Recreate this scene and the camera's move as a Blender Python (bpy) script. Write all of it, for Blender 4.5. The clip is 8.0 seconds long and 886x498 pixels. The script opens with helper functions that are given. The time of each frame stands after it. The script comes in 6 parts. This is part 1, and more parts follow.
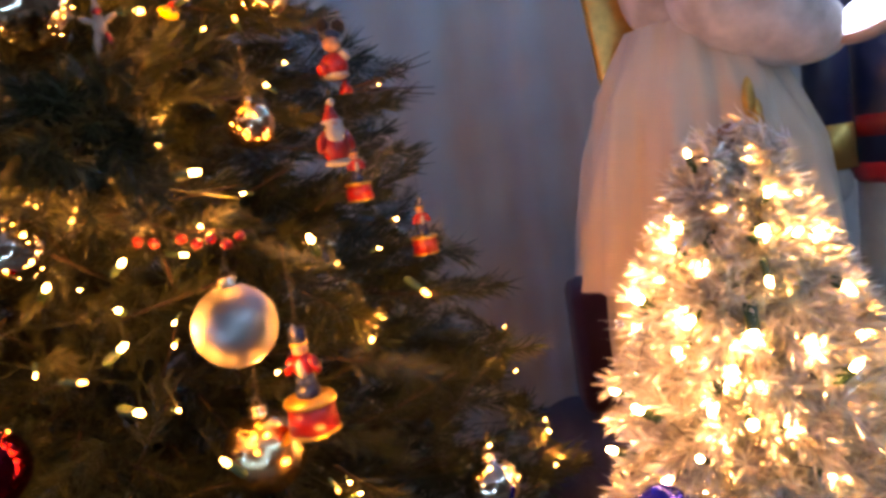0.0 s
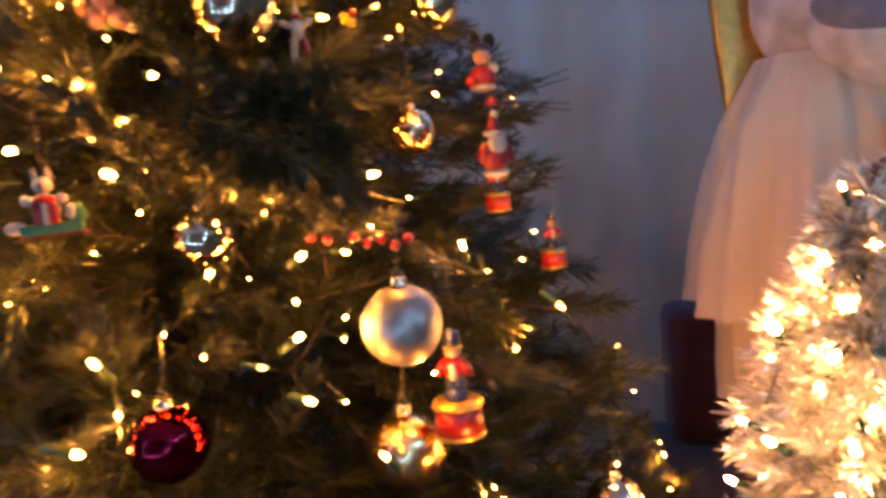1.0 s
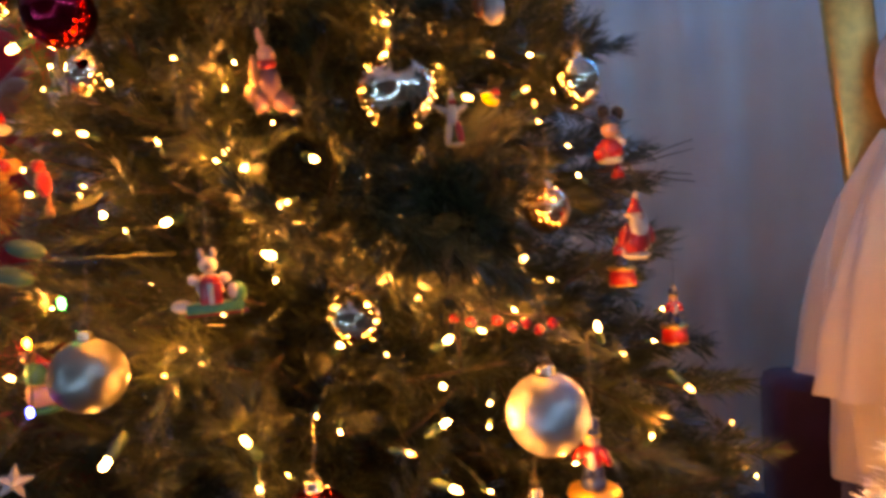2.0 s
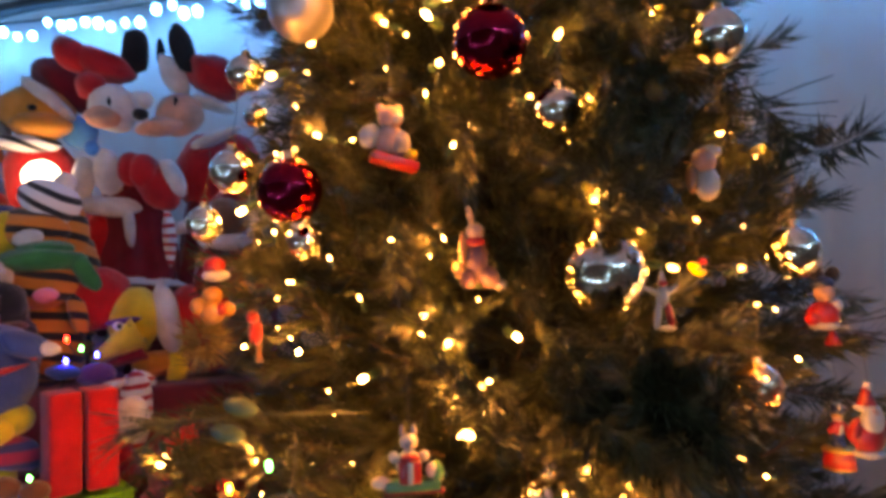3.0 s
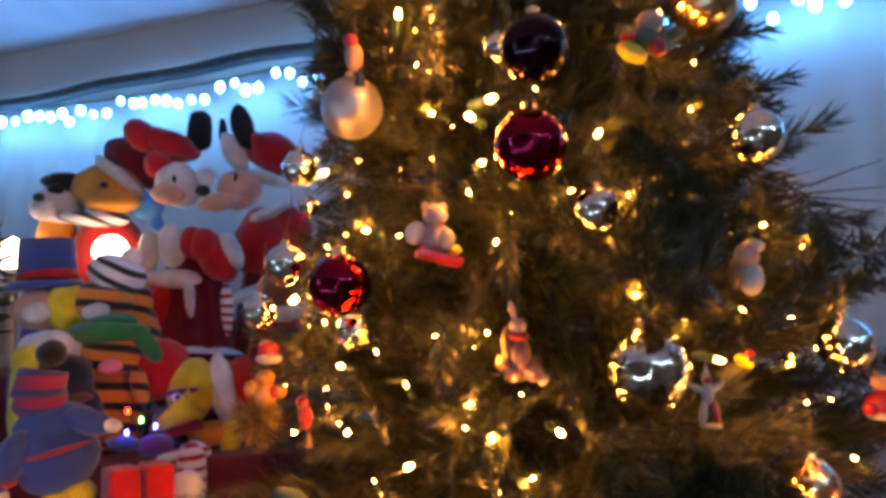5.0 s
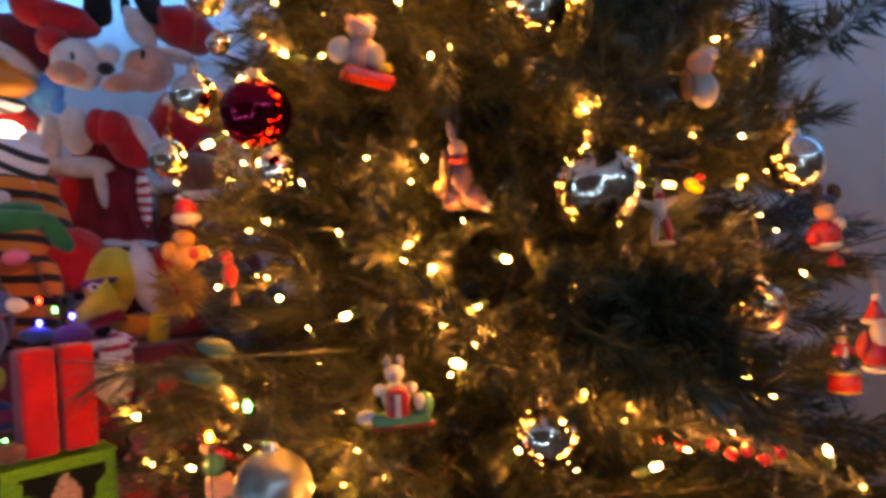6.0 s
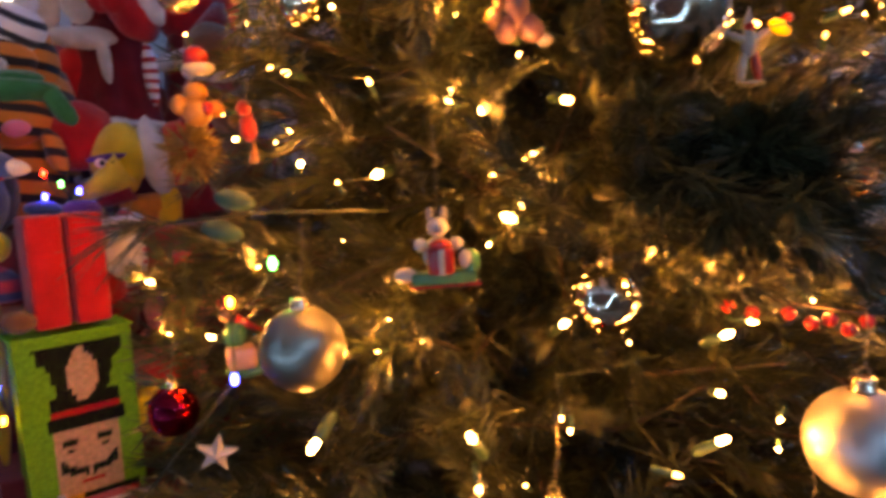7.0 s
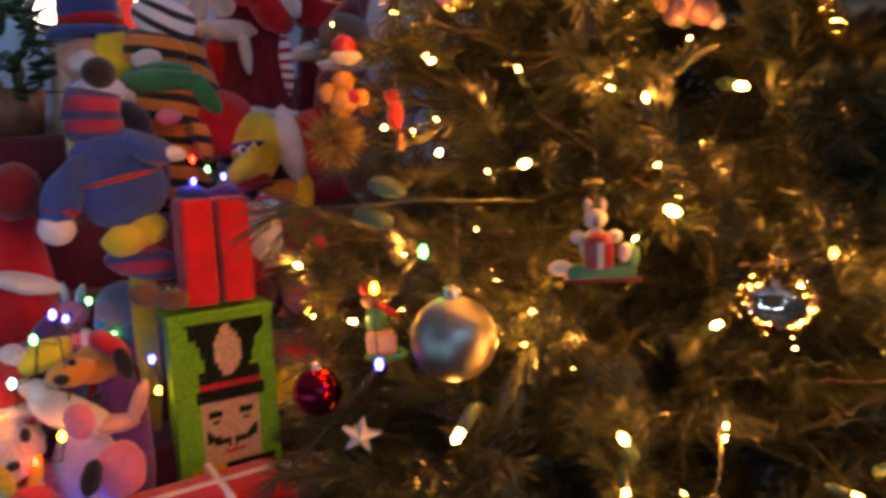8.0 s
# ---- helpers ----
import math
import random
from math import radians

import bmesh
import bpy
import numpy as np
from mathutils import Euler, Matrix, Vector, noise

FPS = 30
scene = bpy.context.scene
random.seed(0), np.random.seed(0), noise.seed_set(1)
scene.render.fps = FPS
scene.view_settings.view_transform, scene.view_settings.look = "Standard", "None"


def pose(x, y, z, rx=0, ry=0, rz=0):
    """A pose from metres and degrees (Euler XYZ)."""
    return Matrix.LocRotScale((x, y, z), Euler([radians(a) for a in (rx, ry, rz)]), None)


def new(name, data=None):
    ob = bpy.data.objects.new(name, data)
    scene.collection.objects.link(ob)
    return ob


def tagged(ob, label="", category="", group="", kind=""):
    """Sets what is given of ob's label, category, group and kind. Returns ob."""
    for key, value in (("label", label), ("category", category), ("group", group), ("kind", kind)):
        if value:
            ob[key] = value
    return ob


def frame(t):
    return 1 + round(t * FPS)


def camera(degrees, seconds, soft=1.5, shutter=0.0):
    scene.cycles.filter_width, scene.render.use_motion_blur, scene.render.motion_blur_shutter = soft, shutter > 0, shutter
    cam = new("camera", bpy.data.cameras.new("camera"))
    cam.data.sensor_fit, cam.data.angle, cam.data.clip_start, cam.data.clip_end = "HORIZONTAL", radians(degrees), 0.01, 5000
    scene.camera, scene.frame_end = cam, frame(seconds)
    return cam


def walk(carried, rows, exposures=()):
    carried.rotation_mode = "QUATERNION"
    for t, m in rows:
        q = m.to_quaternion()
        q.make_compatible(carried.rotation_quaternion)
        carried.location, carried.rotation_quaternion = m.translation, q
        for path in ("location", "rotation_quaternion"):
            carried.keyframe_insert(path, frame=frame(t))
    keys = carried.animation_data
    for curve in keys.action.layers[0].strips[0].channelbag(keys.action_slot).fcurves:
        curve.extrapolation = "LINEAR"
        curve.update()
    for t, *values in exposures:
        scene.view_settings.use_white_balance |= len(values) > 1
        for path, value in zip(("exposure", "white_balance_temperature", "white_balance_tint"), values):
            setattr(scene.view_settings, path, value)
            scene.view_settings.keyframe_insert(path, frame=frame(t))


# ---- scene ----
cam = camera(65.3, 8.0, soft=3.6, shutter=0.4)
METRES, EYE, TILT, LEAN, TURN = 0.64, 1.1, -9.0, 9.0, 0.0
ROWS = [
    (0.0, 0.0, 0.0, 0.0, 0.0, 0.0, -0.0),
    (0.5, -0.0714, -0.0037, -0.0141, 1.3, -0.41, -1.89),
    (1.0, -0.1611, -0.0259, -0.0065, 4.1, 0.74, -4.14),
    (1.2, -0.1898, -0.0281, -0.0, 5.62, 0.93, -4.56),
    (2.3, -0.3437, -0.0422, 0.0927, 10.9, 4.31, -7.45),
    (2.5, -0.3718, -0.0404, 0.1208, 14.03, 5.3, -8.24),
    (3.0, -0.4016, -0.0541, 0.1852, 19.85, 7.59, -10.02),
    (3.5, -0.4003, -0.0887, 0.2371, 21.42, 11.36, -11.18),
    (4.0, -0.3922, -0.1119, 0.271, 23.07, 13.08, -12.01),
    (4.2, -0.39, -0.1094, 0.2752, 23.85, 12.81, -12.09),
    (5.3, -0.3844, -0.0609, 0.2096, 23.99, 8.48, -9.61),
    (5.5, -0.3895, -0.0288, 0.1854, 23.8, 5.76, -8.71),
    (6.0, -0.4087, 0.0174, 0.1312, 19.21, 5.21, -7.78),
    (6.5, -0.4159, 0.0756, 0.0843, 14.16, 3.2, -5.65),
    (7.0, -0.4753, 0.1049, 0.0533, 19.92, -2.1, -8.8),
    (7.5, -0.4844, 0.1036, 0.0517, 23.74, -2.77, -9.44),
    (8.0, -0.5306, 0.0968, 0.0446, 28.71, -4.38, -9.97),
]
walk(cam, [(t, pose(0, 0, EYE, TILT, LEAN, TURN) @ pose(METRES * x, METRES * y, METRES * z, 90 + pitch, roll, yaw)) for t, x, y, z, yaw, pitch, roll in ROWS],
     [(0.0, 0.56, 9000.0, 24.0), (4.5, 0.56, 9000.0, 24.0), (6.5, 0.54, 9000.0, 24.0), (8.0, 0.40, 9000.0, 24.0)])

# ---------------------------------------------------------------- light
world = bpy.data.worlds.new("world")
world.use_nodes = True
world.node_tree.nodes["Background"].inputs[0].default_value = (0.75, 0.7, 0.75, 1)
world.node_tree.nodes["Background"].inputs[1].default_value = 0.024
scene.world = world
BULB_POWER, BULB_WATTS, LED_POWER = 36.0, 0.112, 44.0

rng = random.Random(7)
nrg = np.random.default_rng(11)


# ---------------------------------------------------------------- materials
def base_material(name):
    m = bpy.data.materials.new(name)
    m.use_nodes = True
    nt = m.node_tree
    return m, nt, nt.nodes["Principled BSDF"]


def surface(name, color, rough=0.6, metal=0.0, vary=0.25, scale=40.0, bump=0.15, bump_scale=300.0, sheen=0.0, spec=0.5, coat=0.0, island=False):
    """A surface with variation at two scales and fine relief."""
    m, nt, b = base_material(name)
    tc = nt.nodes.new("ShaderNodeTexCoord")
    n1 = nt.nodes.new("ShaderNodeTexNoise")
    n1.inputs["Scale"].default_value, n1.inputs["Detail"].default_value = scale, 4
    n2 = nt.nodes.new("ShaderNodeTexNoise")
    n2.inputs["Scale"].default_value, n2.inputs["Detail"].default_value = bump_scale, 2
    nt.links.new(tc.outputs["Object"], n1.inputs["Vector"])
    nt.links.new(tc.outputs["Object"], n2.inputs["Vector"])
    ramp = nt.nodes.new("ShaderNodeMapRange")
    ramp.inputs["From Min"].default_value, ramp.inputs["From Max"].default_value = 0.3, 0.7
    ramp.inputs["To Min"].default_value, ramp.inputs["To Max"].default_value = 1 - vary, 1 + vary * 0.6
    nt.links.new(n1.outputs["Fac"], ramp.inputs["Value"])
    mul = nt.nodes.new("ShaderNodeVectorMath")
    mul.operation = "SCALE"
    mul.inputs[0].default_value = color
    nt.links.new(ramp.outputs["Result"], mul.inputs["Scale"])
    last = mul.outputs["Vector"]
    if island:
        geo = nt.nodes.new("ShaderNodeNewGeometry")
        r2 = nt.nodes.new("ShaderNodeMapRange")
        r2.inputs["To Min"].default_value, r2.inputs["To Max"].default_value = 0.55, 1.5
        nt.links.new(geo.outputs["Random Per Island"], r2.inputs["Value"])
        mul2 = nt.nodes.new("ShaderNodeVectorMath")
        mul2.operation = "SCALE"
        nt.links.new(last, mul2.inputs[0])
        nt.links.new(r2.outputs["Result"], mul2.inputs["Scale"])
        last = mul2.outputs["Vector"]
    nt.links.new(last, b.inputs["Base Color"])
    bp = nt.nodes.new("ShaderNodeBump")
    bp.inputs["Strength"].default_value, bp.inputs["Distance"].default_value = bump, 0.004
    nt.links.new(n2.outputs["Fac"], bp.inputs["Height"])
    nt.links.new(bp.outputs["Normal"], b.inputs["Normal"])
    b.inputs["Roughness"].default_value, b.inputs["Metallic"].default_value = rough, metal
    b.inputs["Sheen Weight"].default_value, b.inputs["Specular IOR Level"].default_value = sheen, spec
    b.inputs["Coat Weight"].default_value = coat
    return m


def plush(name, color):
    return surface(name, color, rough=0.95, vary=0.3, scale=25, bump=0.6, bump_scale=420, sheen=0.35, spec=0.15)


def glowing(name, color, strength, uneven=0.0):
    m, nt, b = base_material(name)
    b.inputs["Base Color"].default_value = (*color, 1)
    b.inputs["Emission Color"].default_value = (*color, 1)
    b.inputs["Emission Strength"].default_value = strength
    if uneven:
        info = nt.nodes.new("ShaderNodeObjectInfo")
        span = nt.nodes.new("ShaderNodeMapRange")
        span.inputs["To Min"].default_value, span.inputs["To Max"].default_value = strength * (1 - uneven), strength * (1 + uneven)
        nt.links.new(info.outputs["Random"], span.inputs["Value"])
        nt.links.new(span.outputs["Result"], b.inputs["Emission Strength"])
    return m


def glass(name, color=(1, 1, 1), rough=0.02):
    m, nt, b = base_material(name)
    b.inputs["Base Color"].default_value = (*color, 1)
    b.inputs["Transmission Weight"].default_value, b.inputs["Roughness"].default_value, b.inputs["IOR"].default_value = 1.0, rough, 1.3
    return m


def striped(name, a, b_, scale, rot=(0, 0, 0)):
    m, nt, b = base_material(name)
    tc = nt.nodes.new("ShaderNodeTexCoord")
    mp = nt.nodes.new("ShaderNodeMapping")
    mp.inputs["Rotation"].default_value = rot
    w = nt.nodes.new("ShaderNodeTexWave")
    w.inputs["Scale"].default_value, w.inputs["Distortion"].default_value = scale, 3.0
    w.inputs["Detail"].default_value, w.inputs["Detail Scale"].default_value = 1.0, 0.8
    mix = nt.nodes.new("ShaderNodeMix")
    mix.data_type = "RGBA"
    mix.inputs[6].default_value, mix.inputs[7].default_value = (*a, 1), (*b_, 1)
    rp = nt.nodes.new("ShaderNodeMapRange")
    rp.inputs["From Min"].default_value, rp.inputs["From Max"].default_value = 0.55, 0.75
    nt.links.new(tc.outputs["Object"], mp.inputs["Vector"])
    nt.links.new(mp.outputs["Vector"], w.inputs["Vector"])
    nt.links.new(w.outputs["Fac"], rp.inputs["Value"])
    nt.links.new(rp.outputs["Result"], mix.inputs[0])
    nt.links.new(mix.outputs[2], b.inputs["Base Color"])
    b.inputs["Roughness"].default_value, b.inputs["Sheen Weight"].default_value = 0.95, 0.3
    return m


NEEDLE = surface("pine needle", (0.031, 0.039, 0.015), rough=0.36, vary=0.45, scale=9, bump=0.0, island=True, spec=0.5)
TWIG = surface("twig bark", (0.055, 0.036, 0.022), rough=0.8, vary=0.4, scale=60, bump=0.4)
BARK = surface("trunk bark", (0.11, 0.065, 0.04), rough=0.9, vary=0.5, scale=30, bump=0.9, bump_scale=90)
WIRE = surface("green wire", (0.008, 0.017, 0.008), rough=0.5, bump=0.0)
WARM = glowing("warm bulb", (1.0, 0.47, 0.14), BULB_POWER, 0.85)
WARM_HOT = glowing("warm bulb of the silver tree", (1.0, 0.52, 0.20), BULB_POWER * 5.1, 0.6)
SOCKET = surface("bulb socket", (0.03, 0.07, 0.03), rough=0.45, bump=0.0)
COOL = glowing("cool white led", (0.030, 0.32, 1.0), LED_POWER)
COOL_FAR = glowing("cool white led across the room", (0.20, 0.50, 1.0), LED_POWER * 5.0)
MIRROR = surface("silvered glass", (0.70, 0.66, 0.56), rough=0.03, metal=1.0, vary=0.05, scale=8, bump=0.0)
PEARL = surface("satin champagne paint", (0.43, 0.41, 0.39), rough=0.42, metal=0.9, vary=0.08, scale=20, bump=0.05, bump_scale=900)
SATIN = surface("satin silver paint", (0.31, 0.30, 0.25), rough=0.36, metal=0.95, vary=0.08, scale=20, bump=0.04, bump_scale=900)
COPPER = surface("copper glass", (0.74, 0.52, 0.34), rough=0.16, metal=1.0, vary=0.15, scale=25, bump=0.02)
IVORY = surface("ivory enamel", (0.36, 0.32, 0.27), rough=0.5, vary=0.2, scale=70, bump=0.1)
GOLDBALL = surface("gold glass", (0.80, 0.58, 0.32), rough=0.20, metal=1.0, vary=0.15, scale=25, bump=0.03)
REDGLASS = surface("red glass", (0.21, 0.008, 0.024), rough=0.05, metal=1.0, vary=0.1, scale=10, bump=0.0)
DARKGLASS = surface("dark plum glass", (0.022, 0.008, 0.012), rough=0.08, metal=0.9, vary=0.1, scale=10, bump=0.0)
CAP = surface("ornament cap", (0.75, 0.65, 0.45), rough=0.25, metal=1.0, vary=0.2, scale=120, bump=0.1)
THREAD = surface("thread", (0.16, 0.14, 0.10), rough=0.7, bump=0.0)
TINSEL = surface("silver tinsel", (0.92, 0.86, 0.78), rough=0.28, metal=0.70, vary=0.3, scale=20, bump=0.0, island=True)
RED = surface("red enamel", (0.30, 0.012, 0.018), rough=0.3, vary=0.15, scale=60, bump=0.05, coat=0.3)
GLITTER = surface("gold glitter", (0.40, 0.28, 0.11), rough=0.5, metal=0.7, vary=0.6, scale=160, bump=0.9, bump_scale=900)
GOLD = surface("gold paint", (0.72, 0.45, 0.13), rough=0.35, metal=0.8, vary=0.2, scale=60, bump=0.1)
NAVY = surface("navy enamel", (0.015, 0.025, 0.07), rough=0.3, vary=0.2, scale=50, bump=0.03)
WHITE = surface("white enamel", (0.40, 0.37, 0.33), rough=0.4, vary=0.12, scale=70, bump=0.05)
PINK = surface("pink enamel", (0.38, 0.22, 0.17), rough=0.45, vary=0.15, scale=60, bump=0.05)
GREEN = surface("green enamel", (0.03, 0.16, 0.07), rough=0.4, vary=0.2, scale=60, bump=0.05)
LEAF = surface("pale green felt", (0.045, 0.09, 0.05), rough=0.7, vary=0.2, scale=60, bump=0.1)
BROWN = surface("brown enamel", (0.20, 0.10, 0.05), rough=0.5, vary=0.3, scale=60, bump=0.1)
ORANGE = surface("orange enamel", (0.36, 0.16, 0.04), rough=0.45, vary=0.25, scale=60, bump=0.1)
YELLOW = surface("yellow enamel", (0.72, 0.50, 0.05), rough=0.45, vary=0.2, scale=60, bump=0.1)
MAUVE = surface("mauve enamel", (0.10, 0.045, 0.055), rough=0.5, vary=0.2, scale=60, bump=0.1)
GREY = surface("grey enamel", (0.22, 0.20, 0.20), rough=0.5, vary=0.2, scale=60, bump=0.1)
P_RED = plush("red plush", (0.55, 0.015, 0.02))
P_MAROON = plush("maroon velvet", (0.20, 0.010, 0.018))
P_WHITE = plush("white plush", (0.70, 0.65, 0.62))
P_BLACK = plush("black plush", (0.012, 0.012, 0.014))
P_FLESH = plush("peach felt", (0.74, 0.36, 0.24))
P_ORANGE = plush("orange plush", (0.72, 0.27, 0.04))
P_YELLOW = plush("yellow plush", (0.75, 0.55, 0.04))
P_BLUE = plush("blue knit", (0.035, 0.075, 0.26))
P_SKY = plush("sky blue plush", (0.06, 0.30, 0.68))
P_GREEN = plush("green felt", (0.02, 0.19, 0.06))
P_GREY = plush("grey blue plush", (0.19, 0.22, 0.30))
P_PURPLE = plush("purple plush", (0.12, 0.04, 0.22))
P_PINK = plush("pink plush", (0.75, 0.20, 0.28))
P_BROWN = plush("brown fur", (0.16, 0.07, 0.035))
P_TIGER = striped("tiger plush", (0.62, 0.20, 0.03), (0.015, 0.01, 0.01), 9, (0.3, 1.4, 0.2))
P_STRIPE = striped("black and white knit", (0.75, 0.73, 0.72), (0.02, 0.02, 0.025), 11, (0, 1.2, 0.3))
P_PLAID = striped("red and blue knit", (0.33, 0.02, 0.06), (0.03, 0.04, 0.13), 13, (0, 1.57, 0))
P_CANDY = striped("red and white stripe", (0.75, 0.7, 0.7), (0.5, 0.02, 0.03), 16, (0, 1.57, 0))
CLOTH = surface("dark red cloth", (0.16, 0.012, 0.018), rough=0.9, vary=0.35, scale=14, bump=0.5, bump_scale=500, sheen=0.2)
CLOTH_DARK = surface("dark plum velvet", (0.055, 0.014, 0.030), rough=0.9, vary=0.35, scale=10, bump=0.4, bump_scale=300, sheen=0.15)
DRAPE = surface("white sheet", (0.66, 0.58, 0.52), rough=0.85, vary=0.12, scale=3, bump=0.25, bump_scale=260)
PAINT = surface("wall paint", (0.62, 0.46, 0.37), rough=0.8, vary=0.10, scale=2.5, bump=0.15, bump_scale=120)
# dark brown puts the dimness of the room's other walls into their colour
DIM_WALL = surface("wall darkened for the dim room", (0.19, 0.125, 0.080), rough=0.6, vary=0.3, scale=3, bump=0.2, bump_scale=60)
PLASTER = surface("ceiling plaster", (0.84, 0.76, 0.77), rough=0.9, vary=0.35, scale=1.4, bump=0.3, bump_scale=90)
WOOD = surface("dark stained wood", (0.045, 0.030, 0.022), rough=0.5, vary=0.4, scale=20, bump=0.3, bump_scale=80)
FLOOR = surface("floor boards", (0.16, 0.095, 0.055), rough=0.5, vary=0.4, scale=6, bump=0.25, bump_scale=60)
ORGANZA, _nt, _b = base_material("cream organza")
_b.inputs["Base Color"].default_value, _b.inputs["Roughness"].default_value = (0.90, 0.76, 0.58, 1), 0.6
_b.inputs["Alpha"].default_value, _b.inputs["Sheen Weight"].default_value = 0.62, 0.5
STITCH = [surface("stitched yarn " + n, c, rough=0.95, vary=0.3, scale=200, bump=0.5, bump_scale=700, sheen=0.0, spec=0.2)
          for n, c in (("green", (0.19, 0.50, 0.035)), ("black", (0.006, 0.006, 0.006)), ("tan", (0.70, 0.45, 0.26)), ("red", (0.62, 0.02, 0.03)), ("yellow", (0.78, 0.45, 0.04)))]


# ---------------------------------------------------------------- mesh helpers
def mesh_of(name, bm, mats, smooth=True):
    me = bpy.data.meshes.new(name)
    bm.to_mesh(me)
    bm.free()
    for m in (mats if isinstance(mats, (list, tuple)) else [mats]):
        me.materials.append(m)
    if smooth:
        me.polygons.foreach_set("use_smooth", [True] * len(me.polygons))
    return me


def part(name, bm, material, parent=None, label="", smooth=True):
    ob = new(name, mesh_of(name, bm, material, smooth))
    if parent is not None:
        ob.parent = parent
    return tagged(ob, label)


def array_mesh(name, verts, faces, material):
    me = bpy.data.meshes.new(name)
    me.from_pydata(verts.tolist(), [], faces.tolist())
    me.materials.append(material)
    return me


def place(bm, geom, m, mat=0):
    vs = [g for g in geom if isinstance(g, bmesh.types.BMVert)]
    bmesh.ops.transform(bm, matrix=m, verts=vs)
    for f in {f for v in vs for f in v.link_faces}:
        f.material_index = mat


def ball(bm, m, mat=0, sub=3):
    place(bm, bmesh.ops.create_icosphere(bm, subdivisions=sub, radius=1)["verts"], m, mat)


def cone(bm, m, mat=0, r1=1.0, r2=0.0, seg=20):
    place(bm, bmesh.ops.create_cone(bm, cap_ends=True, segments=seg, radius1=r1, radius2=max(r2, 1e-4), depth=1)["verts"], m, mat)


def slab(bm, m, mat=0, bevel=0.12):
    vs = bmesh.ops.create_cube(bm, size=1)["verts"]
    place(bm, vs, m, mat)
    if bevel:
        es = list({e for v in vs for e in v.link_edges})
        size = min(e.calc_length() for e in es)
        r = bmesh.ops.bevel(bm, geom=es, offset=size * bevel, segments=2, affect="EDGES", profile=0.5)
        for f in r["faces"]:
            f.material_index = mat


def tube(bm, pts, r0, r1=None, seg=6, mat=0):
    r1 = r0 if r1 is None else r1
    rings = []
    n = len(pts)
    for i, p in enumerate(pts):
        p = Vector(p)
        d = (Vector(pts[min(i + 1, n - 1)]) - Vector(pts[max(i - 1, 0)])).normalized()
        q = d.to_track_quat("Z", "Y")
        r = r0 + (r1 - r0) * i / (n - 1)
        rings.append([bm.verts.new(p + q @ Vector((r * math.cos(k * math.tau / seg), r * math.sin(k * math.tau / seg), 0))) for k in range(seg)])
    for a, b in zip(rings, rings[1:]):
        for k in range(seg):
            f = bm.faces.new((a[k], a[(k + 1) % seg], b[(k + 1) % seg], b[k]))
            f.material_index = mat
    for ring in (rings[0][::-1], rings[-1]):
        bm.faces.new(ring).material_index = mat


def S(x, y, z, a, b, c, rx=0, ry=0, rz=0):
    return pose(x, y, z, rx, ry, rz) @ Matrix.Diagonal((a, b, c, 1))


def lathe(bm, profile, seg=28, mat=0, wobble=None):
    """A turned form from (radius, height) pairs, joined along its height."""
    rings = []
    for r, z in profile:
        ring = []
        for k in range(seg):
            a = k * math.tau / seg
            rr = r * (1 + (wobble(a, z) if wobble else 0))
            ring.append(bm.verts.new((rr * math.cos(a), rr * math.sin(a), z)))
        rings.append(ring)
    for a, b in zip(rings, rings[1:]):
        for k in range(seg):
            bm.faces.new((a[k], a[(k + 1) % seg], b[(k + 1) % seg], b[k])).material_index = mat
    return rings


# ---------------------------------------------------------------- room
def wall_y(x):
    return 1.76 + 0.12 * x


def box_structure(name, x0, x1, y0, y1, z0, z1, mat, label, category):
    bm = bmesh.new()
    slab(bm, S((x0 + x1) / 2, (y0 + y1) / 2, (z0 + z1) / 2, x1 - x0, y1 - y0, z1 - z0), bevel=0)
    ob = part(name, bm, mat, None, "", smooth=False)
    return tagged(ob, label, category, "", "structure")


box_structure("floor", -4.0, 2.4, -2.9, 2.4, -0.1, 0.0, FLOOR, "brown wooden floor of the room", "floor")
box_structure("ceiling", -4.0, 2.4, -2.9, 2.4, 2.36, 2.46, PLASTER, "uneven pale plaster ceiling above the light strings", "ceiling")
box_structure("wall_west", -3.9, -3.8, -2.7, 2.2, 0.0, 2.55, DIM_WALL, "plain side wall of the room, coloured dark for its dimness", "wall")
box_structure("wall_east", 2.2, 2.3, -2.7, 2.2, 0.0, 2.55, DIM_WALL, "plain side wall of the room, coloured dark for its dimness", "wall")
box_structure("wall_south", -3.9, 2.3, -1.7, -1.6, 0.0, 2.55, DIM_WALL, "wall hung with light strings, coloured dark for the room's dimness", "wall")
bm = bmesh.new()
slab(bm, pose(-0.8, wall_y(-0.8) + 0.14, 1.275, 0, 0, math.degrees(math.atan(0.12))) @ Matrix.Diagonal((6.4, 0.1, 2.55, 1)), bevel=0)
tagged(part("wall_north", bm, PAINT, None, "", False), "pale painted wall behind the sheet", "wall", "", "structure")


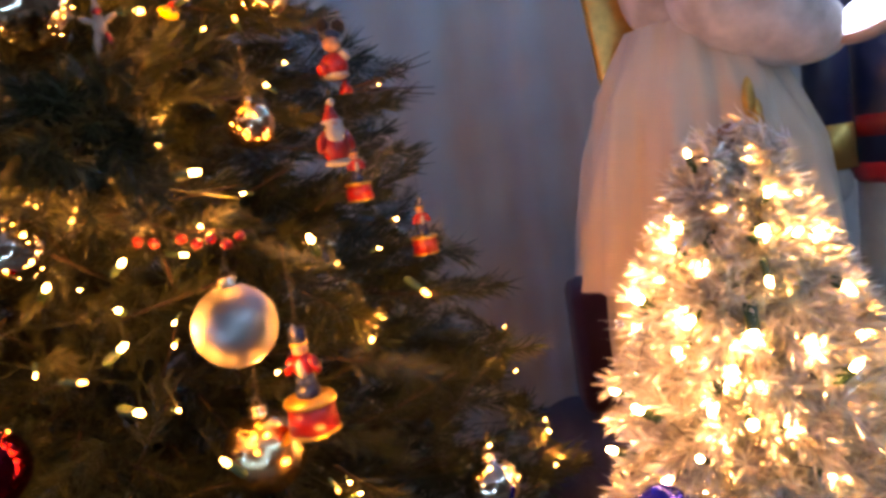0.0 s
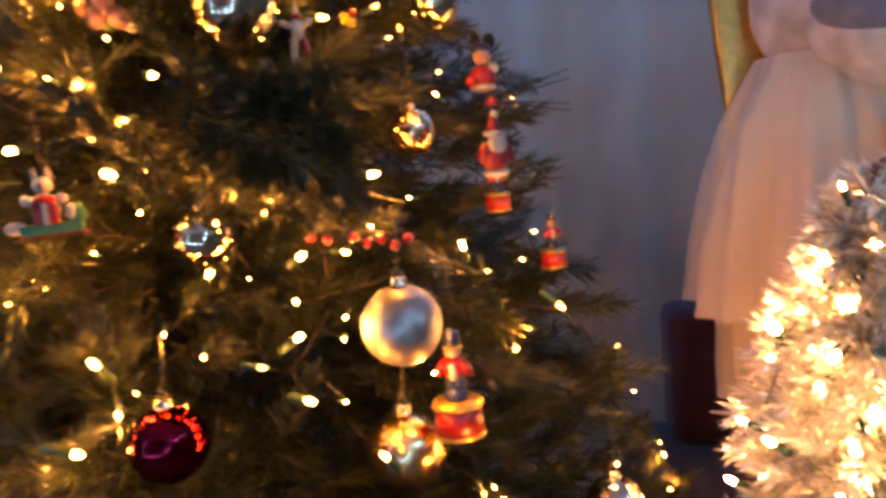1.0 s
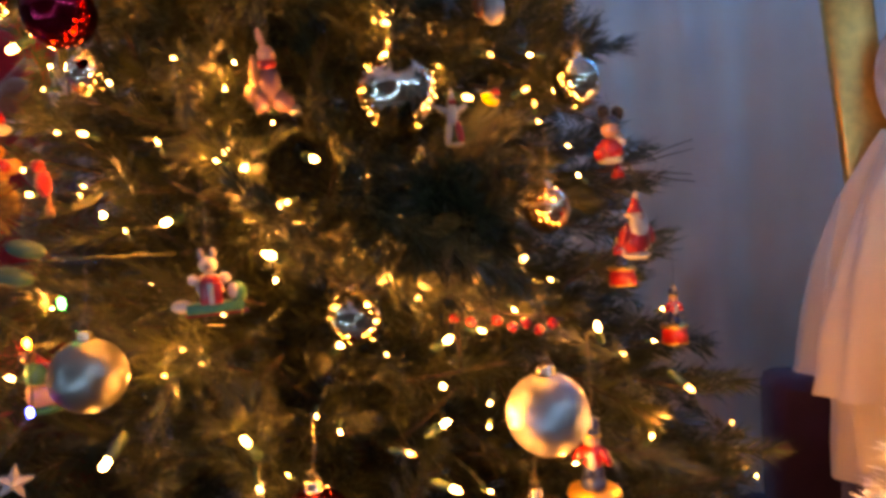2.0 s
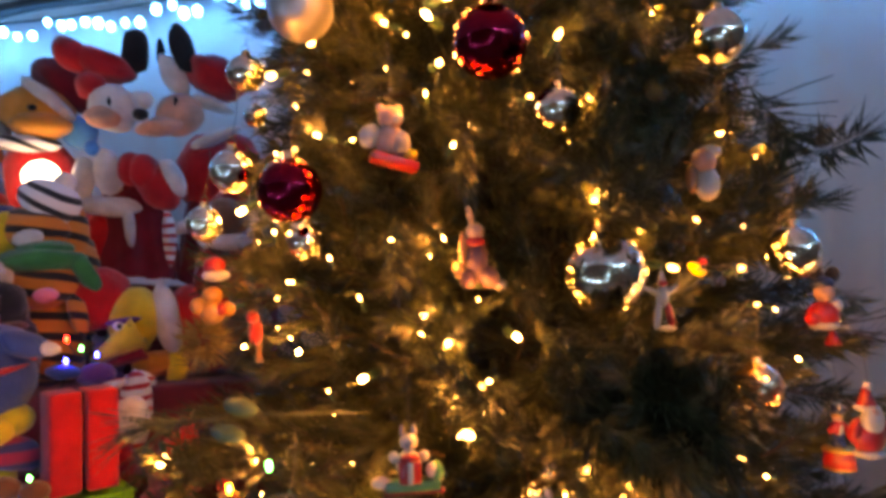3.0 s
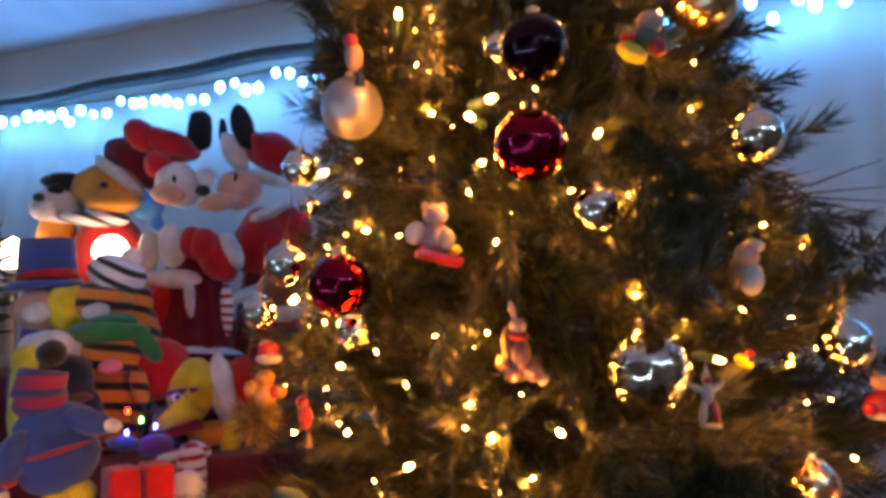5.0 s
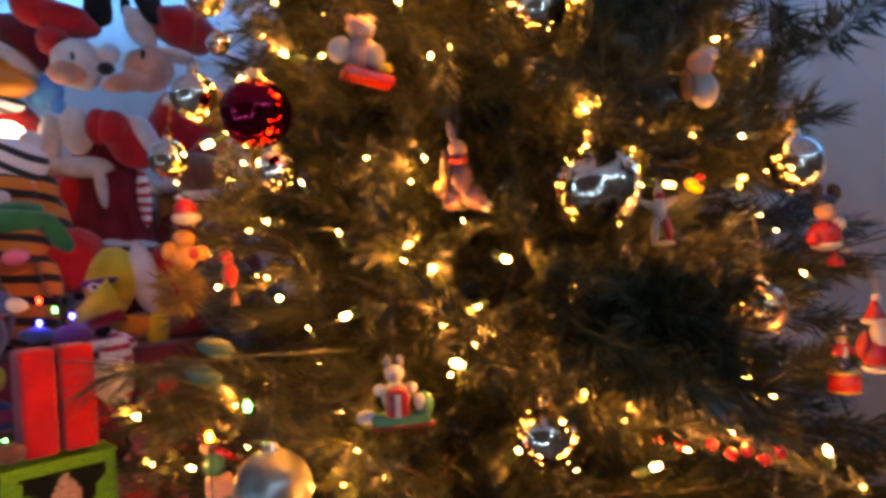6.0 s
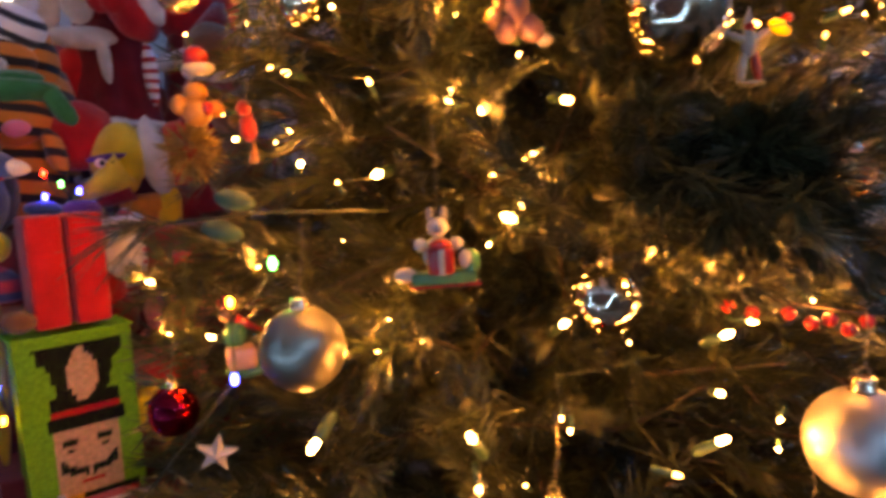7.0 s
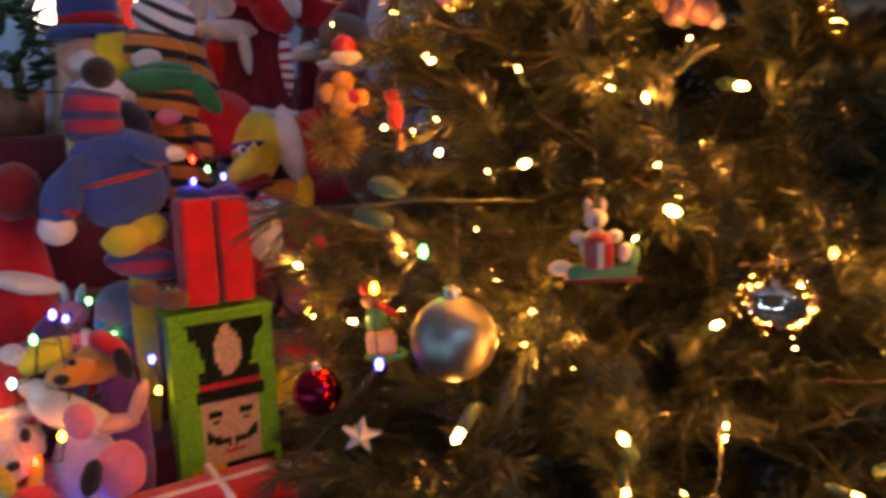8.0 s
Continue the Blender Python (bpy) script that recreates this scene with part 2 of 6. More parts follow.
def sheet():
    """The white sheet that hangs in soft vertical folds from the rail."""
    bm = bmesh.new()
    nx, nz = 260, 14
    grid = []
    for i in range(nx + 1):
        x = -3.6 + 5.7 * i / nx
        col = []
        for j in range(nz + 1):
            z = 0.03 + 2.075 * j / nz
            k = 1 - 0.55 * j / nz
            fold = 0.026 * math.sin(x * 17 + 1.3 * math.sin(x * 3.1)) + 0.017 * math.sin(x * 41 + 2 * math.sin(x * 5)) + 0.02 * noise.noise((x * 2.2, z * 0.8, 3))
            col.append(bm.verts.new((x, wall_y(x) + 0.045 + fold * k, z)))
        grid.append(col)
    for a, b in zip(grid, grid[1:]):
        for j in range(nz):
            bm.faces.new((a[j], b[j], b[j + 1], a[j + 1]))
    ob = part("curtain", bm, DRAPE)
    s = ob.modifiers.new("thickness", "SOLIDIFY")
    s.thickness = 0.003
    return tagged(ob, "white sheet hanging in soft folds under the dark rail", "curtain")


sheet()


def rail():
    bm = bmesh.new()
    pts = [(x, wall_y(x) - 0.005, 2.128 + 0.010 * math.sin(x * 3) + 0.006 * math.sin(x * 11)) for x in np.linspace(-3.7, 2.1, 60)]
    tube(bm, pts, 0.022, 0.022, 8)
    return tagged(part("curtain_rail", bm, WOOD), "dark wooden rail along the top of the sheet", "rail")


rail()


def led_string(name, label, path, step, drop, mat, seed, size=0.0105):
    """A string of cool white lamps: a wire along the path and short drops of lamps below it."""
    r = random.Random(seed)
    root = tagged(new(name), label, "string lights")
    pts = []
    for (a, b) in zip(path, path[1:]):
        a, b = Vector(a), Vector(b)
        n = max(2, int((b - a).length / step))
        pts += [a.lerp(b, i / n) for i in range(n)]
    pts.append(Vector(path[-1]))
    root.location = pts[0]
    o = pts[0]
    bm = bmesh.new()
    tube(bm, [p - o for p in pts], 0.0022, 0.0022, 5)
    part("wire", bm, WIRE, root)
    lamp = bmesh.new()
    ball(lamp, S(0, 0, 0, 1, 1, 1.25), sub=2)
    me = mesh_of("lamp", lamp, mat)
    for i, p in enumerate(pts):
        q = p - o + Vector((r.uniform(-0.01, 0.01), r.uniform(-0.02, 0.0), -0.012 - (r.uniform(0.0, drop))))
        ob = new("lamp", me)
        ob.parent = root
        ob.location = q
        s = size * r.uniform(0.8, 1.2)
        ob.scale = (s, s, s)
    return root


led_string("string_lights", "cool white lamps strung along the dark rail", [(x, wall_y(x) - 0.045, 2.072 + 0.012 * math.sin(x * 4)) for x in np.linspace(-3.5, 2.0, 40)], 0.044, 0.055, COOL, 3, size=0.0126)
led_string("string_lights", "cool white lamps strung on the wall across the room",
           [(-2.5, -1.55, 2.32), (-2.5, -1.55, 0.6), (-1.2, -1.55, 0.55), (0.1, -1.55, 0.6), (0.5, -1.55, 1.3), (0.9, -1.55, 2.25), (2.1, -1.55, 2.28), (2.14, -0.4, 2.25), (2.14, 0.2, 1.9)], 0.040, 0.015, COOL_FAR, 4, size=0.0066)

# ---------------------------------------------------------------- the big tree: form
Z_R = ((0.30, 0.70), (0.70, 0.63), (1.06, 0.49), (1.26, 0.435), (1.45, 0.40), (1.60, 0.365), (1.75, 0.32), (2.0, 0.20), (2.34, 0.02))


def tree_r(z):
    return float(np.interp(z, [a for a, _ in Z_R], [b for _, b in Z_R]))


def tree_axis(z):
    return -0.51 - 0.06 * (z - 1.06), 0.98 - 0.12 * (z - 1.0)


# lamps of the warm strings, in the order in which the wire runs
STRING_A = [
    (-0.263, 0.681, 1.263), (-0.195, 0.641, 1.23), (-0.162, 0.687, 1.179), (-0.078, 1.006, 1.191), (-0.262, 0.647, 1.136), (-0.215, 0.605, 1.106),
    (-0.195, 0.651, 1.08), (-0.303, 0.551, 1.084), (-0.334, 0.56, 1.098), (-0.371, 0.585, 1.119), (-0.227, 0.618, 1.057), (-0.263, 0.661, 1.03),
    (-0.15, 0.696, 1.025), (-0.124, 0.693, 0.994), (-0.068, 0.813, 1.017), (-0.283, 0.576, 1.042), (-0.418, 0.684, 1.018), (-0.357, 0.631, 1.016),
    (-0.102, 0.68, 0.914), (-0.253, 0.567, 0.964), (-0.402, 0.606, 0.946), (-0.315, 0.533, 0.954), (-0.252, 0.549, 0.914), 
    (-0.181, 0.599, 0.918),
]
STRING_B = [
    (-0.045, 0.784, 0.928), (0.05, 1.018, 0.809), (0.049, 0.888, 0.783), (0.08, 0.894, 0.706), (0.08, 0.876, 0.696), (0.081, 0.85, 0.662),
    (-0.226, 0.55, 0.864), (-0.143, 0.586, 0.803), (-0.133, 0.594, 0.805), (-0.125, 0.598, 0.792),
    (-0.002, 0.731, 0.756), (-0.087, 0.752, 0.994), (-0.479, 0.591, 1.281), (-0.439, 0.553, 1.269), (-0.564, 0.606, 1.16), (-0.493, 0.611, 1.225),
    (-0.446, 0.544, 1.203), (-0.388, 0.562, 1.207), (-0.281, 0.704, 1.167), (-0.44, 0.622, 1.129), 
    (-0.497, 0.532, 1.037),
]
STRING_C = [
    (-0.457, 0.518, 0.974), (-0.463, 0.552, 0.911), (-0.457, 0.484, 0.907), (-0.487, 0.479, 0.888), (-0.252, 0.574, 0.982), (-0.279, 0.54, 0.919),
    (-0.205, 0.649, 1.262), (-0.574, 0.545, 1.398), (-0.625, 0.554, 1.386), (-0.686, 0.577, 1.333), (-0.63, 0.558, 1.31),
    (-0.439, 0.554, 1.378), (-0.475, 0.697, 1.427), (-0.482, 0.508, 1.293), (-0.451, 0.555, 1.294), (-0.544, 0.514, 1.281), (-0.607, 0.525, 1.245),
    (-0.327, 0.6, 1.325), (-0.297, 0.709, 1.302), (-0.203, 0.703, 1.303), (-0.151, 0.803, 1.305), (-0.574, 0.558, 1.157), (-0.412, 0.546, 1.171),
]
STRING_D = [
    (-0.781, 0.561, 1.072), (-0.784, 0.584, 1.016), (-0.734, 0.58, 1.017), (-0.538, 0.538, 1.025),
    (-0.217, 0.701, 1.393), (-0.185, 0.737, 1.373), (-0.328, 0.603, 1.416), (-0.272, 0.644, 1.413), (-0.601, 0.586, 1.681), (-0.546, 0.579, 1.666),
    (-0.524, 0.565, 1.601), (-0.52, 0.559, 1.562), (-0.545, 0.57, 1.628), (-0.345, 0.64, 1.646), (-0.285, 0.725, 1.691), (-0.3, 0.67, 1.613),
    (-0.301, 0.656, 1.572), (-0.27, 0.684, 1.561), (-0.441, 0.564, 1.516), (-0.405, 0.578, 1.523), (-0.466, 0.559, 1.501), (-0.449, 0.552, 1.452),
    (-0.35, 0.596, 1.478),
]
STRING_E = [
    (-0.274, 0.658, 1.505), (-0.464, 0.551, 1.426), (-0.532, 0.542, 1.389), 
    (-0.633, 0.557, 1.464), (-0.863, 0.661, 1.047), (-0.556, 0.602, 1.035), (-0.472, 0.544, 1.212), (-0.421, 0.555, 1.241), (-0.439, 0.539, 1.158),
    (-0.43, 0.536, 1.129), (-0.647, 0.545, 1.089), (-0.578, 0.499, 0.957), (-0.39, 0.516, 0.992), (-0.289, 0.559, 1.004), (-0.286, 0.552, 0.975),
    (-0.675, 0.566, 1.196), (-0.831, 0.611, 0.934), (-0.413, 0.501, 0.95),
]

WARM_STRINGS = [sorted(s, key=lambda p: (round(p[2] * 9), p[0])) for s in (STRING_A, STRING_B, STRING_C, STRING_D, STRING_E)]
ALL_BULBS = [p for s in WARM_STRINGS for p in s]

# ornaments: kind, place of the middle, size
BALLS = [
    (PEARL, (-0.202, 0.580, 0.971), 0.0365, "satin champagne glass ball hanging on the tree"),
    (MIRROR, (-0.318, 0.585, 1.260), 0.0365, "large mirror-bright silver glass ball on the tree"),
    (MIRROR, (-0.366, 0.568, 1.065), 0.0255, "small mirror-bright silver glass ball on the tree"),
    (SATIN, (-0.562, 0.474, 1.044), 0.0300, "satin silver ball hanging low on the tree"),
    (REDGLASS, (-0.586, 0.519, 1.343), 0.0300, "glossy deep red glass ball on the tree"),
    (REDGLASS, (-0.397, 0.533, 1.456), 0.0320, "glossy deep red glass ball high on the tree"),
    (MIRROR, (-0.684, 0.589, 1.482), 0.0200, "small mirror-bright silver ball at the tree's edge"),
    (MIRROR, (-0.650, 0.520, 1.366), 0.0205, "small mirror-bright silver ball at the tree's edge"),
    (MIRROR, (-0.717, 0.561, 1.322), 0.0185, "small mirror-bright silver ball at the tree's edge"),
    (MIRROR, (-0.598, 0.564, 1.300), 0.0190, "small mirror-bright silver ball below a red one"),
    (MIRROR, (-0.219, 0.599, 1.455), 0.0230, "small mirror-bright silver ball on the tree"),
    (MIRROR, (-0.345, 0.545, 1.396), 0.0195, "small mirror-bright silver ball on the tree"),
    (MIRROR, (-0.156, 0.735, 1.276), 0.0260, "mirror-bright silver ball beside the toy in a cap"),
    (MIRROR, (-0.422, 0.527, 1.548), 0.0125, "tiny mirror-bright silver ball on the tree"),
    (PEARL, (-0.622, 0.600, 1.545), 0.0340, "satin champagne ball high on the tree"),
    (GOLDBALL, (-0.222, 0.650, 0.824), 0.0410, "glossy gold glass ball low on the tree"),
    (MIRROR, (-0.005, 0.745, 0.703), 0.0330, "clear silver ball low at the tree's edge"),
    (REDGLASS, (-0.395, 0.509, 0.902), 0.0330, "glossy deep red ball low on the tree"),
    (COPPER, (-0.194, 0.728, 1.145), 0.0250, "glossy copper ball among the needles"),
    (DARKGLASS, (-0.387, 0.520, 1.537), 0.0300, "dark plum glass ball on the tree"),
    (REDGLASS, (-0.558, 0.520, 1.655), 0.0270, "glossy deep red ball high on the tree"),
    (REDGLASS, (-0.746, 0.540, 0.958), 0.0230, "glossy red ball at the tree's edge"),
    (GLITTER, (-0.812, 0.670, 1.192), 0.0400, "spiky gold tinsel ball at the tree's edge"),
    (GOLDBALL, (-0.257, 0.700, 1.628), 0.0340, "peach gold glass ball high on the tree"),
    (MIRROR, (-0.695, 0.619, 1.444), 0.0120, "tiny mirror-bright silver ball at the tree's edge"),
]
FIGURES = [(-0.166, 0.632, 0.893), (-0.044, 0.895, 1.006), (-0.107, 0.700, 1.127), (-0.116, 0.86, 1.225), (-0.497, 0.540, 1.388), (-0.425, 0.560, 1.282),
           (-0.475, 0.517, 1.111), (-0.232, 0.640, 1.352), (-0.275, 0.605, 1.243), (-0.715, 0.600, 1.000), (-0.685, 0.595, 1.211), (-0.76, 0.624, 1.225),
           (-0.303, 0.600, 1.561), (-0.110, 0.842, 1.051), (-0.666, 0.493, 0.947), (-0.26, 0.673, 1.263), (-0.044, 0.895, 0.965), (-0.110, 0.842, 1.030), (-0.164, 0.632, 0.860)]
# hollows in the foliage, where one looks deep between the branches
HOLLOWS = [((-0.590, 0.525, 1.125), 0.060), ((-0.372, 0.520, 1.000), 0.060), ((-0.300, 0.530, 0.950), 0.055), ((-0.410, 0.590, 1.635), 0.070), ((-0.092, 0.625, 0.817), 0.065),
           ((-0.325, 0.490, 0.890), 0.060), ((-0.480, 0.510, 1.060), 0.055), ((-0.430, 0.555, 1.200), 0.040), ((-0.535, 0.540, 1.510), 0.055), ((-0.310, 0.510, 0.930), 0.060)]
# full, unlit boughs that stand before the rest
BOUGHS = [((-0.290, 0.560, 1.375), 0.075), ((-0.240, 0.580, 1.330), 0.055), ((-0.325, 0.530, 1.165), 0.075), ((-0.355, 0.525, 1.215), 0.050), ((-0.275, 0.545, 1.150), 0.055), ((-0.405, 0.510, 1.185), 0.040)]
KEEP = [(Vector(c) + Vector((0, 0.085, 0)), r, 0.245) for c, r in HOLLOWS] + [(Vector(c), r + 0.017, 0.17) for _, c, r, _ in BALLS] + [(Vector(c), 0.037, 0.14) for c in FIGURES] + [(Vector(c), 0.012, 0.05) for c in ALL_BULBS]
KEEP_C = np.array([tuple(c) for c, _, _ in KEEP])
KEEP_R = np.array([r for _, r, _ in KEEP])
KEEP_L = np.array([l for _, _, l in KEEP])
# ornaments and lamps were hung so that they show from where people stand
_out = np.array([-0.2, 0.0, 1.2]) - KEEP_C
KEEP_D = _out / np.linalg.norm(_out, axis=1, keepdims=True)


def is_free(p):
    """Nothing hangs at p, and p does not stand right before an ornament or lamp."""
    d = np.asarray(p) - KEEP_C
    along = np.clip((d * KEEP_D).sum(1), 0, KEEP_L)
    return bool((np.linalg.norm(d - along[:, None] * KEEP_D, axis=1) > KEEP_R).all())


def is_clear(p, margin=0.008):
    """No ball or figure hangs at p or behind it."""
    n = len(HOLLOWS)
    m = n + len(BALLS) + len(FIGURES)
    d = np.asarray(p) - KEEP_C[n:m]
    along = np.clip((d * KEEP_D[n:m]).sum(1), 0, KEEP_L[n:m])
    return bool((np.linalg.norm(d - along[:, None] * KEEP_D[n:m], axis=1) > KEEP_R[n:m] + margin).all())


# ---------------------------------------------------------------- needles
def sprig_arrays(length, count, needle, width, seed, bend=0.25):
    """Needles round a twig along +x: vertices and triangles of slim folded blades, and the twig's own line."""
    g = np.random.default_rng(seed)
    s = g.uniform(0.08, 1.0, count) ** 0.85
    base = np.stack([s * length, np.zeros(count), -bend * length * (s ** 2) * 0.35], 1)
    a = g.uniform(0, math.tau, count)
    open_ = np.radians(g.uniform(28, 68, count)) * (1.1 - 0.55 * s)
    d = np.stack([np.cos(open_), np.sin(open_) * np.cos(a), np.sin(open_) * np.sin(a)], 1)
    d += g.normal(0, 0.10, d.shape)
    d /= np.linalg.norm(d, axis=1, keepdims=True)
    side = np.cross(d, g.normal(0, 1, d.shape))
    side /= np.linalg.norm(side, axis=1, keepdims=True)
    ln = needle * g.uniform(0.6, 1.15, count)[:, None]
    droop = np.array([0, 0, -1.0]) * (ln * 0.10)
    v = np.stack([base, base + d * ln * 0.5 + side * width * 0.5, base + d * ln + droop, base + d * ln * 0.5 - side * width * 0.5], 1)
    f = np.arange(count)[:, None] * 4
    faces = np.concatenate([f + [0, 1, 2], f + [0, 2, 3]])
    return v.reshape(-1, 3), faces


def rotation_to(d, spin):
    d = Vector(d).normalized()
    q = d.to_track_quat("X", "Z")
    return np.array((q.to_matrix() @ Matrix.Rotation(spin, 3, "X")))


SPRIGS = [sprig_arrays(rng.uniform(0.11, 0.17), 130, 0.040, 0.0016, 100 + i) for i in range(10)]


TIPS = ((-0.205, 0.890, 1.672), (-0.185, 0.892, 1.605), (-0.160, 0.891, 1.518), (-0.122, 0.884, 1.421), (-0.100, 0.884, 1.329), (-0.785, 0.708, 1.758), (-0.790, 0.712, 1.610),
        (-0.025, 0.98, 1.077), (0.020, 0.974, 0.941), (-0.045, 0.979, 1.171), (0.070, 0.955, 0.803), (0.045, 0.94, 0.900), (-0.865, 0.625, 1.045), (-0.848, 0.672, 1.16), (-0.855, 0.700, 1.22), (-0.845, 0.720, 1.29), (-0.86, 0.66, 1.10), (-0.84, 0.62, 0.98))


def pine_tree():
    root = tagged(new("christmas_tree"), "tall green long-needled pine hung with ornaments and warm lamps", "christmas tree")
    root.location = (*tree_axis(0.0), 0.0)
    o = np.array(root.location)
    bm = bmesh.new()
    tube(bm, [Vector((*tree_axis(z), z)) - root.location for z in np.linspace(0, 2.3, 14)], 0.045, 0.006, 10)
    part("trunk", bm, BARK, root, "brown bark trunk")
    bm = bmesh.new()
    lathe(bm, [(0.0, 0.0), (0.19, 0.0), (0.20, 0.02), (0.17, 0.10), (0.07, 0.14), (0.05, 0.16)], 28)
    part("stand", bm, GREEN, root, "green metal tree stand")
    # limbs: bowed branches from the trunk, a few forms shared
    forms = []
    for i in range(5):
        bm = bmesh.new()
        g = random.Random(50 + i)
        w1, w2 = g.uniform(-0.05, 0.05), g.uniform(0.03, 0.10)
        pts = [(t, w1 * math.sin(t * 3), -w2 * math.sin(t * math.pi) + 0.05 * t) for t in np.linspace(0, 1, 7)]
        tube(bm, pts, 0.011, 0.003, 6)
        forms.append(mesh_of("limb", bm, TWIG))
    for i in range(130):
        z = 0.35 + 1.85 * ((i + 0.5) / 130)
        az = i * 2.399963
        r = tree_r(z + 0.08) * rng.uniform(0.58, 0.80)
        ob = new("limb", forms[i % 5])
        ob.parent = root
        ob.matrix_basis = Matrix.Translation(Vector((*tree_axis(z), z)) - root.location) @ Euler((0, -radians(rng.uniform(5, 22)), az)).to_matrix().to_4x4() @ Matrix.Diagonal((r, r, r, 1))
    # sprigs
    V, F, TV, n = [], [], bmesh.new(), 0
    near = []
    tries = 0
    target = 3500
    made = 0
    while made < target and tries < 16000:
        tries += 1
        z = 0.38 + 1.92 * rng.random() ** 1.1
        front = rng.random() < 0.80
        az = rng.uniform(-math.pi, 0.35) if front else rng.uniform(0.35, math.pi)
        depth = rng.random()
        frac = 0.94 - 0.70 * depth ** 1.1
        r = tree_r(z) * frac * (1 + 0.16 * noise.noise((math.cos(az) * 2.5, math.sin(az) * 2.5, z * 5)))
        ax = tree_axis(z)
        outward = Vector((math.cos(az), math.sin(az), 0))
        d = (outward + Vector((rng.gauss(0, 0.40), rng.gauss(0, 0.40), rng.gauss(0.12, 0.30)))).normalized()
        k = rng.randrange(10)
        length = SPRIGS[k][0][:, 0].max()
        tip = Vector((ax[0] + r * math.cos(az), ax[1] + r * math.sin(az), z))
        start = tip - d * length * 0.85
        if 1.30 < z < 1.74 and tip.x + 0.22 < -0.73 * (tip.y + 0.04):
            continue
        if not (is_free(tip) and is_free(start.lerp(tip, 0.5)) and is_free(start.lerp(tip, 0.75)) and is_free(start.lerp(tip, 1.25))):
            continue
        m = rotation_to(d, rng.uniform(0, math.tau))
        made += 1
        if depth < 0.35 and front and 0.62 < z < 1.8 and len(near) < 260:
            near.append((k, m, start))
            continue
        V.append(SPRIGS[k][0] @ m.T + (np.array(start) - o))
        F.append(SPRIGS[k][1] + n)
        n += len(SPRIGS[k][0])
        if depth < 0.6:
            tube(TV, [start - root.location, start.lerp(tip, 0.5) - root.location, tip - root.location], 0.0026, 0.0012, 3)
    # branch ends that stand out from the tree's outline
    for t in TIPS:
        t = Vector(t)
        out = (t - Vector((*tree_axis(t.z), t.z))).normalized()
        for i in range(5):
            d = (out + Vector((rng.gauss(0, 0.16), rng.gauss(0, 0.16), rng.gauss(0.10, 0.16)))).normalized()
            k = rng.randrange(10)
            start = t - d * (0.135 + 0.035 * i)
            if is_clear(start + d * 0.15) and is_clear(start + d * 0.09) and is_clear(start + d * 0.04):
                near.append((k, rotation_to(d, rng.uniform(0, math.tau)), start))
    # full boughs
    for c, rad in BOUGHS:
        c = Vector(c)
        out = (c - Vector((*tree_axis(c.z), c.z))).normalized()
        for i in range(int(1100 * rad)):
            p = c + Vector((rng.gauss(0, 0.5), rng.gauss(0, 0.4), rng.gauss(0, 0.5))) * rad
            d = (out * 0.8 + Vector((rng.gauss(0, 0.45), rng.gauss(0, 0.3), rng.gauss(-0.05, 0.40)))).normalized()
            k = rng.randrange(10)
            start = p - d * 0.075
            if not all(is_free(start + d * q) for q in (0.03, 0.08, 0.12)):
                continue
            m = rotation_to(d, rng.uniform(0, math.tau)) * 0.8
            V.append(SPRIGS[k][0] @ m.T + (np.array(start) - o))
            F.append(SPRIGS[k][1] + n)
            n += len(SPRIGS[k][0])
    # short tufts close behind and beside every lamp
    for p in ALL_BULBS:
        p = Vector(p)
        out = (p - Vector((*tree_axis(p.z), p.z))).normalized()
        for i in range(1 if p.x > -0.42 and p.z < 1.09 else 4):
            d = (out * 0.5 + Vector((rng.gauss(0, 0.8), rng.gauss(0, 0.5), rng.gauss(0, 0.7)))).normalized()
            start = p - out * 0.030 - d * 0.045 + Vector((rng.gauss(0, 0.008), rng.gauss(0, 0.006), rng.gauss(0, 0.008)))
            k = rng.randrange(10)
            if not (is_clear(start + d * 0.11) and is_clear(start + d * 0.06) and is_clear(start)):
                continue
            m = rotation_to(d, rng.uniform(0, math.tau)) * 0.72
            V.append(SPRIGS[k][0] @ m.T + (np.array(start) - o))
            F.append(SPRIGS[k][1] + n)
            n += len(SPRIGS[k][0])
    # no needle pierces an ornament, stands right before it or fills a hollow
    V, F = np.concatenate(V), np.concatenate(F)
    hit = np.zeros(len(V), bool)
    h = len(HOLLOWS)
    for c, r, l, way in list(zip(KEEP_C, KEEP_R, KEEP_L, KEEP_D))[:h + len(BALLS) + len(FIGURES)]:
        d = V + o - c
        along = np.clip(d @ way, 0, l)
        hit |= ((d - along[:, None] * way) ** 2).sum(1) < (r - 0.010) ** 2
    F = F[~hit[F].any(1)]
    ob = new("foliage", array_mesh("foliage", V, F, NEEDLE))
    ob.parent = root
    tagged(ob, "", "", "", "stuff")
    ob = part("brushwood", TV, TWIG, root)
    tagged(ob, "", "", "", "stuff")
    # the nearest sprigs, each a part with its needles
    meshes = []
    for k in range(10):
        v, f = SPRIGS[k]
        me = array_mesh("sprig", v, f, NEEDLE)
        meshes.append(me)
    for k, m, start in near:
        d = Vector(m[:, 0])
        if not all(is_clear(start + d * q, 0.022) for q in (0.02, 0.06, 0.10, 0.14, 0.17)):
            continue
        ob = new("sprig", meshes[k])
        ob.parent = root
        ob.matrix_basis = Matrix.Translation(start - root.location) @ Matrix(m.tolist()).to_4x4()
    return root


pine_tree()


